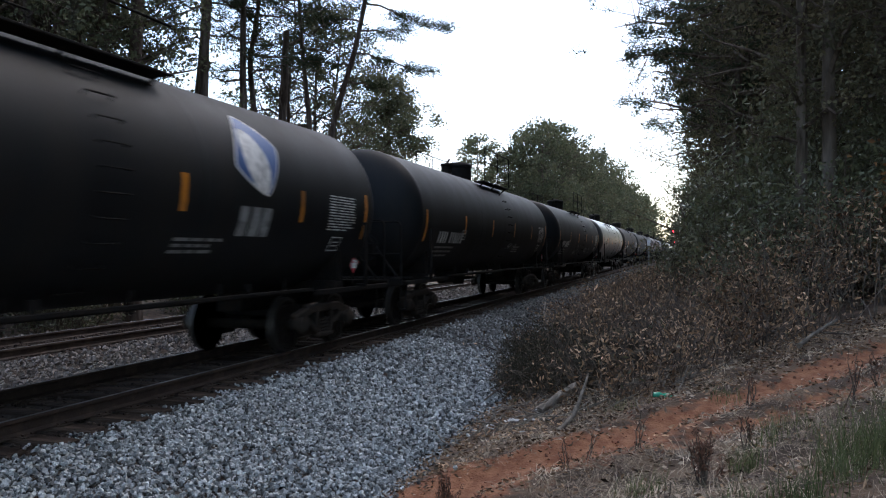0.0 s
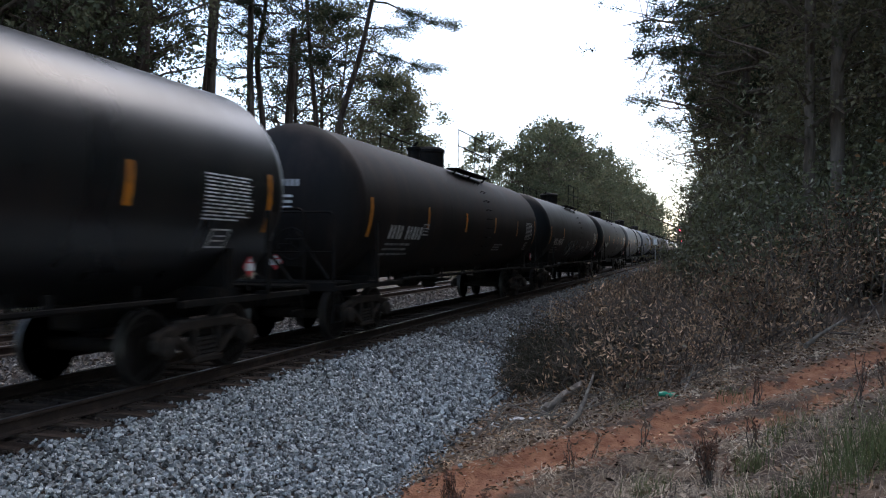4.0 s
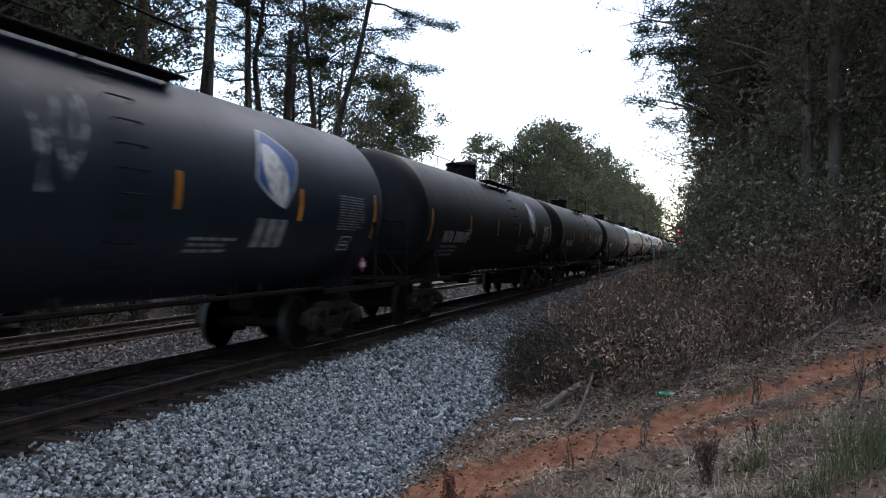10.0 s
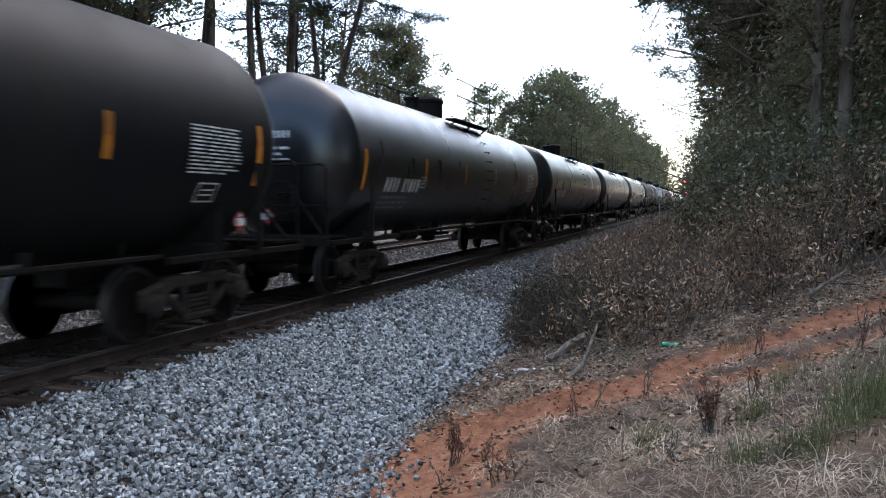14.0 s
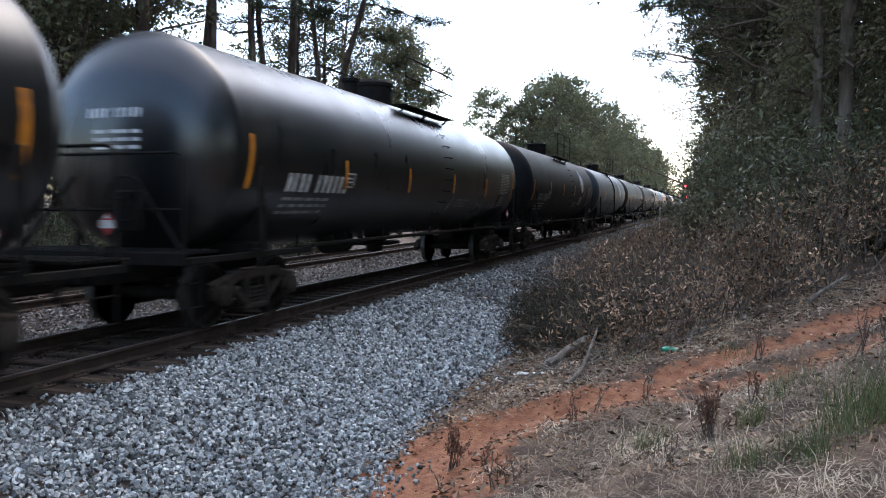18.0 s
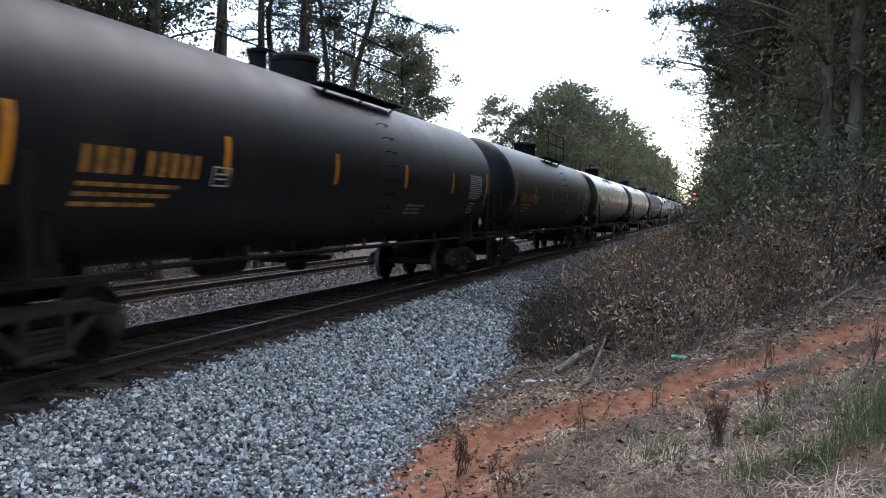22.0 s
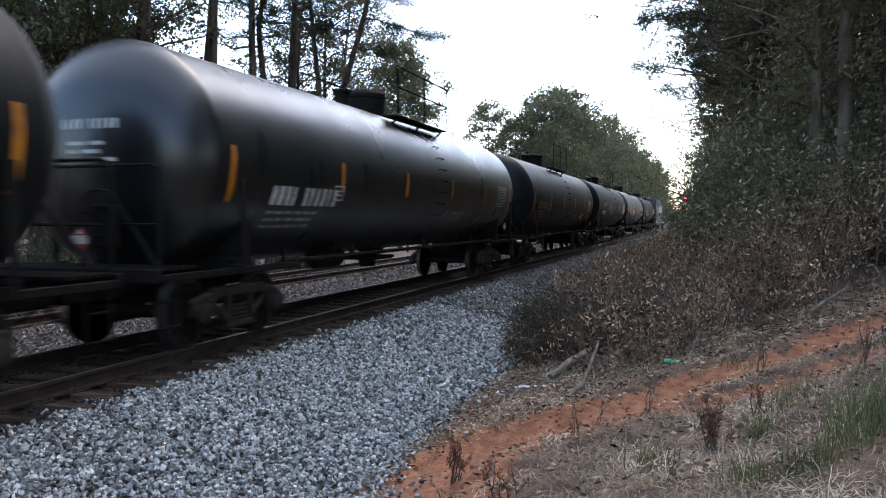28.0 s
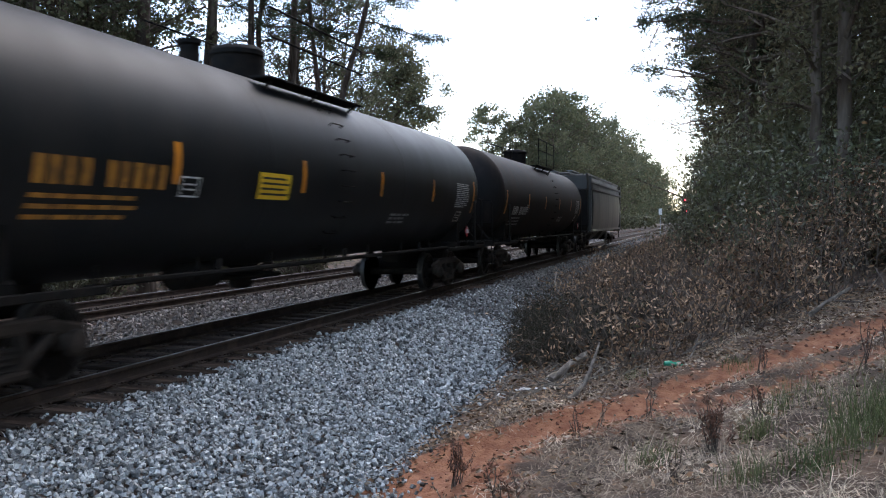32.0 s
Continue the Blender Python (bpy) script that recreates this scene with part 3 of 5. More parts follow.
def ring(n, ry, rz, cy, cz, power=2.0, turn=0.0):
    out = []
    for i in range(n):
        a = 2 * math.pi * i / n
        c, d = math.cos(a), math.sin(a)
        y, z = ry * math.copysign(abs(c) ** (2 / power), c), rz * math.copysign(abs(d) ** (2 / power), d)
        out.append((cy + y * math.cos(turn) - z * math.sin(turn), cz + y * math.sin(turn) + z * math.cos(turn)))
    return out


def emblem(cy, cz):
    """A blue and white rounded diamond with a pale leaf: plain shapes."""
    edge, field, leaf, vein = Shape(), Shape(), Shape(), Shape()
    blob(edge, ring(40, 0.66, 0.58, cy, cz, 1.25, 0.3), lift=0.006)
    blob(field, ring(40, 0.625, 0.55, cy, cz, 1.22, 0.3), lift=0.012)
    blob(leaf, ring(32, 0.3, 0.47, cy - 0.08, cz - 0.09, 1.8, 0.45), lift=0.018)
    ribbon(vein, [(cy + 0.1 * math.sin(k / 3), cz - 0.36 + 0.075 * k) for k in range(8)], 0.035, lift=0.024)
    return [("emblem_border", edge.mesh("emblem_border", WHITE), "white diamond border"), ("emblem_field", field.mesh("emblem_field", BLUE), "blue diamond field"),
            ("emblem_leaf", leaf.mesh("emblem_leaf", WHITE), "white leaf shape"), ("emblem_vein", vein.mesh("emblem_vein", PALE), "")]


def manway():
    s = Shape().lathe([(-0.2, 0.42), (0.34, 0.42), (0.36, 0.45), (0.43, 0.45), (0.5, 0.38), (0.53, 0.2), (0.53, 0.02)], "z", 24, (0, 0, ZC + R))
    return s.mesh("manway", STEEL)


def valve_bonnet():
    s = Shape().lathe([(-0.2, 0.16), (0.28, 0.16), (0.3, 0.2), (0.36, 0.2), (0.4, 0.02)], "z", 16, (0, -1.25, ZC + R))
    return s.tube([(0, -1.25, ZC + R + 0.38), (0.12, -1.3, ZC + R + 0.5)], 0.035, 6).mesh("valve_bonnet", STEEL)


def top_walkway(x):
    s = Shape().box((x, 0.75, ZC + R - 0.17), (0.34, 3.3, 0.035), 0.008)
    return s.mesh("top_walkway", STEEL, smooth=False)


def walkway_bracket(x, y):
    return Shape().tube([(x * 1.1, y, ZC + R - 0.18), (x * 0.9, y, ZC + R - 0.36)], 0.028, 6).mesh("walkway_bracket", STEEL)


def top_railing(x):
    s = Shape()
    for z in (0.42, 0.85):
        s.tube([(x, -0.88, ZC + R + z), (x, 2.38, ZC + R + z)], 0.017, 6)
    for y in (-0.88, 0.75, 2.38):
        s.tube([(x, y, ZC + R - 0.12), (x, y, ZC + R + 0.85)], 0.017, 6)
    return s.mesh("top_railing", STEEL)


def ladder_rung(y, z):
    return Shape().tube([on_side(y - 0.2, z, 0), on_side(y - 0.2, z, 0.07), on_side(y + 0.2, z, 0.07), on_side(y + 0.2, z, 0)], 0.011, 6).mesh("ladder_rung", STEEL)


def sill():
    """The stub sill, saddle and bolster at one end (+y)."""
    s = Shape().box((0, 7.0, 0.86), (0.46, 3.7, 0.36), 0.03)
    s.box((0, BOGIE, 1.06), (2.5, 0.42, 0.2), 0.03)
    for x in (-0.75, 0.75):
        s.add([(x - 0.5, BOGIE - 0.1, 1.15), (x + 0.5, BOGIE - 0.1, 1.15), (x + 0.5, BOGIE + 0.1, 1.15), (x - 0.5, BOGIE + 0.1, 1.15),
               (x - 0.5, BOGIE - 0.1, on_side(0, 1.3)[2] if abs(x - 0.5) < 0.4 else 1.7), (x + 0.5, BOGIE - 0.1, 1.7 if x > 0 else 1.25),
               (x + 0.5, BOGIE + 0.1, 1.7 if x > 0 else 1.25), (x - 0.5, BOGIE + 0.1, 1.25 if x > 0 else 1.7)],
              [(0, 1, 5, 4), (1, 2, 6, 5), (2, 3, 7, 6), (3, 0, 4, 7), (4, 5, 6, 7), (0, 3, 2, 1)])
    return s.mesh("stub_sill", STEEL, smooth=False)


def end_deck():
    s = Shape()
    for k in range(7):
        s.box((0, 8.0 + 0.1 * k, 1.1), (2.75, 0.045, 0.035))
    for x in (-1.38, 1.38):
        s.box((x, 7.05, 1.0), (0.06, 3.1, 0.09), 0.01)
    s.box((0, 8.66, 1.03), (2.8, 0.07, 0.16), 0.01)
    for x in (-1.32, 1.32):
        for z in (0.42, 0.72):
            s.tube([(x, 8.25, z), (x, 8.6, z)], 0.014, 6)
        for y in (8.25, 8.6):
            s.tube([(x, y, 0.42), (x, y, 1.0)], 0.016, 6)
    return s.mesh("end_deck", STEEL, smooth=False)


def end_rail():
    s, bend = Shape(), [(1.34 - 0.12 * (1 - math.cos(a)), 2.18 + 0.12 * math.sin(a)) for a in (math.pi / 8 * i for i in range(5))]
    path = [(1.34, 8.6, 1.1)] + [(x, 8.6, z) for x, z in bend] + [(-x, 8.6, z) for x, z in bend[::-1]] + [(-1.34, 8.6, 1.1)]
    s.tube(path, 0.022, 6)
    s.tube([(-1.3, 8.55, 1.62), (1.3, 8.55, 1.62)], 0.016, 6)
    for x in (-1, 1):
        s.tube([(x * 0.45, 8.4, 2.05), (x * 1.2, 8.5, 1.15)], 0.028, 6)
        s.box((x * 1.54, 7.2, 1.62), (0.05, 0.09, 1.15), 0.01)
        s.box((x * 1.46, 7.2, 1.06), (0.2, 0.09, 0.05))
    return s.mesh("end_handrail", STEEL)


def brake_wheel():
    s = Shape()
    s.tube([(-0.6 + 0.27 * math.cos(a), 8.72, 1.75 + 0.27 * math.sin(a)) for a in (2 * math.pi * i / 20 for i in range(21))], 0.016, 6, cap=False)
    for i in range(5):
        a = 2 * math.pi * i / 5
        s.tube([(-0.6, 8.7, 1.75), (-0.6 + 0.27 * math.cos(a), 8.72, 1.75 + 0.27 * math.sin(a))], 0.012, 5)
    s.box((-0.6, 8.62, 1.6), (0.3, 0.12, 0.5), 0.02)
    return s.mesh("brake_wheel", STEEL)


def coupler():
    s = Shape().box((0, 8.75, 0.84), (0.16, 0.36, 0.16), 0.02).box((0.02, 8.97, 0.84), (0.3, 0.18, 0.3), 0.05)
    s.box((-0.13, 9.05, 0.84), (0.08, 0.16, 0.27), 0.03)
    s.tube([(0.3, 8.7, 0.8), (0.34, 8.85, 0.55), (0.25, 9.05, 0.5)], 0.028, 6)
    return s.mesh("coupler", STEEL)


def outlet():
    s = Shape().lathe([(0.62, 0.16), (0.7, 0.2), (0.95, 0.2), (1.0, 0.3), (1.15, 0.34)], "z", 16)
    s.box((0, 0, 0.82), (0.9, 1.1, 0.08), 0.03)
    for y in (-0.5, 0.5):
        s.tube([(0, y, 0.82), (0, y * 2.2, 1.15)], 0.06, 6)
    return s.mesh("bottom_outlet", STEEL)


def brake_gear():
    s = Shape().lathe([(-3.6, 0.12), (-3.55, 0.2), (-2.7, 0.2), (-2.65, 0.12)], "y", 16, (0.55, 0, 0.98))
    s.tube([(0.55, -2.7, 0.98), (0.2, 6.0, 0.95)], 0.022, 6)
    s.tube([(-0.9, -6.3, 1.03), (-0.9, 6.3, 1.03)], 0.03, 6)
    s.tube([(0.98, -5.6, 1.0), (0.98, 5.6, 1.0)], 0.025, 6)
    for y in np.linspace(-5.4, 5.4, 7):
        s.box((0.98, y, 1.08), (0.04, 0.05, 0.28))
    return s.mesh("brake_gear", STEEL)


def side_frame():
    """A cast side frame: arched top, sloping lower members, jaws over the axles."""
    s = Shape()
    s.box((0, 0, 0.69), (0.13, 1.3, 0.15), 0.03)
    for d in (-1, 1):
        s.box((0, d * 0.78, 0.62), (0.14, 0.55, 0.15), 0.03, turn=Matrix.Rotation(d * -0.2, 3, "X"))
        s.box((0, d * 0.89, 0.49), (0.16, 0.34, 0.2), 0.04)
        s.box((0, d * 0.42, 0.4), (0.12, 0.66, 0.12), 0.03, turn=Matrix.Rotation(d * 0.62, 3, "X"))
        s.box((0, d * 0.27, 0.47), (0.14, 0.09, 0.4), 0.02)
        s.lathe([(0.05, 0.14), (0.13, 0.14), (0.17, 0.09), (0.18, 0.01)], "x", 16, (0, d * 0.89, WHEEL_R))
    s.box((0, 0, 0.23), (0.17, 0.62, 0.1), 0.03)
    for y in (-0.14, 0, 0.14):
        s.lathe([(0.27 + 0.03 * i, 0.062 if i % 2 else 0.048) for i in range(9)], "z", 10, (0, y, 0))
    return s.mesh("side_frame", FRAME)


def wheelset():
    s = Shape()
    for d in (-1, 1):
        a = [(0.69, WHEEL_R + 0.028), (0.715, WHEEL_R + 0.024), (0.725, WHEEL_R + 0.002), (0.81, WHEEL_R - 0.004), (0.815, WHEEL_R - 0.05)]
        s.lathe([(d * x, r) for x, r in a], "x", 18, slot=1)
        s.lathe([(d * 0.815, WHEEL_R - 0.05), (d * 0.775, WHEEL_R - 0.09), (d * 0.76, 0.2), (d * 0.83, 0.15), (d * 0.83, 0.02)], "x", 18)
        s.lathe([(d * 0.69, WHEEL_R + 0.028), (d * 0.7, WHEEL_R - 0.09), (d * 0.72, 0.2), (d * 0.68, 0.02)], "x", 18)
        for k in range(5):
            an = 2 * math.pi * k / 5
            s.box((d * 0.78, 0.29 * math.cos(an), 0.29 * math.sin(an)), (0.03, 0.07, 0.07))
    s.tube([(-1.1, 0, 0), (1.1, 0, 0)], 0.085, 12)
    return s.mesh("wheelset", WHEEL, TREAD)


def placard():
    """A hazard diamond in its frame, facing +x, at the origin."""
    s, h = Shape(), 0.14
    s.add([(x, y, z) for x in (0.0, -0.014) for y, z in ((-h, 0), (0, -h), (h, 0), (0, h))], [(0, 1, 2, 3), (4, 7, 6, 5), (0, 4, 5, 1), (1, 5, 6, 2), (2, 6, 7, 3), (3, 7, 4, 0)])
    s.box((0.006, 0, 0), (0.008, 0.2, 0.1), slot=1)
    s.add([(0.011, y, z) for y, z in ((-0.05, 0.07), (0.05, 0.07), (0, 0.125))], [(0, 1, 2)], slot=1)
    s.box((-0.022, 0, -0.17), (0.02, 0.03, 0.3), slot=2)
    return s.mesh("placard", RED, WHITE, STEEL, smooth=False)


KIT = dict(manway=manway(), valve_bonnet=valve_bonnet(), stub_sill=sill(), end_deck=end_deck(), end_handrail=end_rail(),
           brake_wheel=brake_wheel(), coupler=coupler(), bottom_outlet=outlet(), brake_gear=brake_gear(), side_frame=side_frame(), wheelset=wheelset(), placard=placard())
RAILINGS = [top_railing(-1.12), top_railing(1.12)]
RUNGS = [ladder_rung(0.9, 1.28 + 0.25 * i) for i in range(11)]
WALKWAYS = [top_walkway(-0.95), top_walkway(0.95)]
BRACKETS = [walkway_bracket(x, y) for x in (-0.95, 0.95) for y in (-0.7, 0.75, 2.2)]
BARRELS = {m.name: barrel(m) for m in (BLACK, DULL, SATIN, BROWN, GREY, NAVY, NAVYDULL)}
FORE = pose(0, 0.17, 0)
BACK = pose(0, 0, 0, 0, 0, 180) @ FORE


def stripe_mesh(y, z0, z1, paint, wide=0.1, skew=0.0):
    return patch(Shape(), y, y + wide, z0, z1, skew=skew).mesh("reflective_stripe", paint)


STRIPES = [(-7.56, 1.9, 2.62), (-4.35, 2.12, 2.6), (-1.35, 2.12, 2.6), (1.65, 2.15, 2.6), (4.6, 2.12, 2.6), (7.44, 1.9, 2.7)]
STRIPE_DATA = [stripe_mesh(y, a, b, ORANGE) for y, a, b in STRIPES]
WORN_STRIPES = [stripe_mesh(y, z0, z1, PALEWORN, wide=0.13) for y, z0, z1 in ((-7.58, 2.66, 3.15), (7.43, 2.74, 3.2))]
PANELS = [text_rows(Shape(), 5, 6.0, 2.58, 1.05, 13, 0.02, 0.046).mesh("data_panel", m) for m in (WHITE, PALE)]
STENCIL = text_rows(Shape(), 8, 2.1, 1.8, 1.0, 3, 0.04, 0.075).mesh("stencil", PALE)


def framed_stencil(y, z, w, h):
    s = Shape()
    for a in ((0, w, 0, 0.02), (0, w, h - 0.02, h), (0, 0.02, 0.02, h - 0.02), (w - 0.02, w, 0.02, h - 0.02), (0.08, w - 0.09, 0.08, 0.1), (0.08, w - 0.09, 0.14, 0.16)):
        patch(s, y + a[0], y + a[1], z + a[2], z + a[3])
    return s.mesh("test_stencil", WHITE)


FRAME_SIGNS = [framed_stencil(-4.55, 1.98, 0.35, 0.24), framed_stencil(6.3, 1.68, 0.4, 0.24)]


def make_bogie(parent, y):
    bogie = part("bogie", None, parent, m=pose(0, y, 0))
    for x in (-1.0, 1.0):
        part("side_frame", KIT["side_frame"], bogie, m=pose(x, 0, 0, 0, 0, 0 if x > 0 else 180))
    part("bolster", BOLSTER, bogie)
    for d in (-0.89, 0.89):
        WHEELS.append(part("wheelset", KIT["wheelset"], bogie, m=pose(0, d, WHEEL_R)))
    return bogie


RESERVOIR = Shape().lathe([(7.6, 0.02), (7.62, 0.15), (7.7, 0.23), (8.4, 0.23), (8.48, 0.15), (8.5, 0.02)], "y", 20, (1.0, 0, 1.36)).mesh("air_reservoir", STEEL)
SIDE_RAIL = Shape().box((0, 0, 1.06), (0.05, 11.2, 0.055), 0.01)
for y in (-3.7, 0.0, 3.7):
    SIDE_RAIL.box((0, y, 1.14), (0.04, 0.09, 0.16))
SIDE_RAIL = SIDE_RAIL.mesh("side_rail", STEEL, smooth=False)
STILES = [Shape().tube([on_side(0.9 + d, ZC + R * math.sin(a), 0.1) for a in (1.25 - 0.125 * i for i in range(11))] + [(R + 0.1, 0.9 + d, 1.6), (R + 0.08, 0.9 + d, 0.5)], 0.024, 6).mesh("ladder_stile", STEEL) for d in (-0.22, 0.22)]
LOW_RUNG = Shape().tube([(R + 0.09, 0.68, 0), (R + 0.09, 1.12, 0)], 0.014, 6).mesh("ladder_rung", STEEL)
BOLSTER, WHEELS, CARS = Shape().box((0, 0, 0.62), (2.0, 0.34, 0.24), 0.04).mesh("bolster", STEEL), [], []


def tank_car(k, paint, label, ink=WHITE, emblem_at=None, word=False, spray=(), sign=None, bare=(), shift=0.0, tape_at=(0.0, 0.0)):
    car = tagged(new("tank_car"), label, "tank car", "cars of the freight train")
    part("tank", BARRELS[paint.name], car)
    moved = pose(0, shift, 0) if shift else None
    ladder = pose(0, -1.6 if k == 17 else shift, 0)
    for name in ("manway", "valve_bonnet", "bottom_outlet", "brake_gear"):
        part(name, KIT[name], car, m=moved if name != "brake_gear" else None)
    for name, set_ in (("top_railing", RAILINGS), ("top_walkway", WALKWAYS), ("walkway_bracket", BRACKETS), ("ladder_rung", RUNGS)):
        for data in set_:
            part(name, data, car, m=ladder if name == "ladder_rung" else moved)
    for turn in (FORE, BACK):
        for name in ("stub_sill", "end_deck", "end_handrail", "coupler"):
            part(name, KIT[name], car, m=turn)
    part("brake_wheel", KIT["brake_wheel"], car, m=BACK)
    if k in (7, 17):
        for data in STILES:
            part("ladder_stile", data, car, m=ladder)
        for z in (0.6, 0.85, 1.1):
            part("ladder_rung", LOW_RUNG, car, m=ladder @ pose(0, 0, z))
    for x in (-1.36, 1.36):
        part("side_rail", SIDE_RAIL, car, m=pose(x, 0, 0))
    part("placard", KIT["placard"], car, "red and white hazard placard", m=pose(1.42, 7.1, 1.42))
    part("placard", KIT["placard"], car, "red and white hazard placard", m=pose(0.26, -8.82, 1.44, 0, 0, -90))
    if k == 3:
        part("placard", KIT["placard"], car, "red and white hazard placard", m=pose(1.42, -7.1, 1.42))
    if k == 19:
        part("air_reservoir", RESERVOIR, car)
    for i, data in enumerate(STRIPE_DATA):
        if i not in bare:
            part("reflective_stripe", data, car, "orange reflective stripe", m=pose(0, tape_at[0], tape_at[1]) if 0 < i < 5 else None)
    if k in (2, 6, 10):
        for data in WORN_STRIPES:
            part("worn_stripe", data, car, "grey worn end of a reflective stripe")
    start, rise = (-6.65, 2.05) if ink is AMBER else (-6.45, 1.88)
    bars, end = marks(k, start, rise, 0.27, (4,), stroke=0.5)
    more, end = marks(k + 3, end, rise, 0.27, (6 if k % 2 else 5,), stroke=0.5)
    for name, row in (("owner_mark", bars), ("car_number", more)):
        for s in row:
            part(name, s.mesh(name, ink), car, "plain stencilled bar")
    small = [("weight_stencil", text_rows(Shape(), k + 40, start, rise - 0.13, 1.5, 3, 0.045, 0.1).mesh("weight_stencil", AMBER if ink is AMBER else PALE))]
    bars, _ = marks(k + 9, -0.32, 2.78, 0.12, (4, 5), place=on_end)
    for s in bars:
        part("end_number", s.mesh("end_number", ink), car)
    small += [("end_stencil", text_rows(Shape(), k + 60, -0.22, 2.58, 0.7, 3, 0.045, 0.1, place=on_end).mesh("end_stencil", ink)), ("data_panel", PANELS[ink is PALE]), ("stencil", STENCIL)]
    for name, data in small:
        tagged(part(name, data, car, "rows of small plain lettering bars"), kind="stuff")
    for data in FRAME_SIGNS:
        part("test_stencil", data, car, "small white framed stencil")
    if emblem_at:
        for name, data, text in emblem(*emblem_at):
            part(name, data, car, text)
    if word:
        for s in marks(3, emblem_at[0] - 0.5, emblem_at[1] - 1.12, 0.4, (3,), stroke=0.8)[0]:
            part("wordmark", s.mesh("wordmark", PALE), car, "grey block under the emblem")
    for i, (paints, *args) in enumerate(spray):
        for data in squiggle(k * 7 + i, *args, paints):
            part("graffiti_stroke", data, car, "pale sprayed graffiti stroke")
    if sign:
        y, z, w, h, m = sign
        s = patch(Shape(), y, y + w, z, z + h, lift=0.01).mesh("sign", m)
        part("sign", s, car, "plain rectangular sign panel")
        t = Shape()
        for i in range(4):
            patch(t, y + 0.05, y + w - 0.05 - 0.1 * (i % 2), z + h * (0.16 + 0.2 * i), z + h * (0.24 + 0.2 * i), lift=0.016)
        part("sign_text", t.mesh("sign_text", HOOD), car)
    for y in (-BOGIE, BOGIE):
        make_bogie(car, y)
    CARS.append(car)
    return car


def hopper_car():
    """A grey covered hopper that ends the train."""
    car = tagged(new("hopper_car"), "weathered grey covered hopper car with ribbed sides at the train's end", "hopper car", "cars of the freight train")
    prof = [(-1.45, 1.1), (-1.55, 1.5), (-1.58, 2.6), (-1.5, 3.7), (-1.3, 4.15), (1.3, 4.15), (1.5, 3.7), (1.58, 2.6), (1.55, 1.5), (1.45, 1.1)]
    n = len(prof)
    s = Shape().add([(x, y, z) for y in (-6.9, 6.9) for x, z in prof], [(j, (j + 1) % n, n + (j + 1) % n, n + j) for j in range(n)] + [tuple(range(n))[::-1], tuple(range(n, 2 * n))])
    part("body", s.mesh("body", GREYCAR), car)
    for d in (-1, 1):
        part("end_panel", Shape().box((0, d * 7.28, 3.72), (2.7, 0.74, 0.8), 0.04).mesh("end_panel", GREYCAR, smooth=False), car)
        # sloping end sheet, coloured black for the shade in the open recess
        slope = Shape().add([(x, d * y, z) for x in (-1.3, 1.3) for y, z in ((6.92, 1.3), (7.62, 3.3), (6.92, 3.3))], [(0, 1, 2), (3, 5, 4), (0, 3, 4, 1), (1, 4, 5, 2), (2, 5, 3, 0)])
        part("slope_sheet", slope.mesh("slope_sheet", HOOD, smooth=False), car)
    for z, x in ((1.12, 1.5), (3.35, 1.57), (3.72, 1.52), (4.12, 1.34)):
        s = Shape()
        for d in (-1, 1):
            s.box((d * x, 0, z), (0.09, 15.6, 0.12), 0.01)
        part("side_rib", s.mesh("side_rib", GREYCAR), car)
    for d in (-1, 1):
        for y in (-7.6, 7.6):
            part("corner_post", Shape().box((d * 1.5, y, 2.6), (0.14, 0.16, 2.9), 0.02).mesh("corner_post", GREYCAR), car)
    s = Shape()
    for x in (-0.45, 0.45):
        s.box((x, 0, 4.32), (0.3, 15.8, 0.04))
        for y in np.linspace(-7.5, 7.5, 9):
            s.box((x, y, 4.23), (0.06, 0.06, 0.16))
    part("running_board", s.mesh("running_board", POLE, smooth=False), car)
    for y in (-5.4, -1.8, 1.8, 5.4):
        part("hatch", Shape().box((0, y, 4.24), (0.6, 2.6, 0.16), 0.05).mesh("hatch", GREYCAR), car)
    for y in (-4.6, 0, 4.6):
        h = Shape().add([(a, y + b, z) for z, w in ((1.15, 1.0), (0.42, 0.35)) for a, b in ((-w, -w * 1.7), (w, -w * 1.7), (w, w * 1.7), (-w, w * 1.7))],
                        [(0, 1, 2, 3), (4, 7, 6, 5), (0, 4, 5, 1), (1, 5, 6, 2), (2, 6, 7, 3), (3, 7, 4, 0)])
        part("discharge_bay", h.mesh("discharge_bay", GREYCAR, smooth=False), car)
    for turn in (FORE, BACK):
        for name in ("stub_sill", "end_deck", "coupler"):
            part(name, KIT[name], car, m=turn)
        t = Shape()
        for z in np.arange(1.3, 4.1, 0.3):
            t.tube([(0.9, 7.82, z), (1.35, 7.82, z)], 0.014, 6)
        for x in (0.9, 1.35):
            t.tube([(x, 7.82, 1.1), (x, 7.82, 4.2)], 0.018, 6)
        part("end_ladder", t.mesh("end_ladder", GREYCAR), car, m=turn)
    for y in (-BOGIE, BOGIE):
        make_bogie(car, y)
    CARS.append(car)


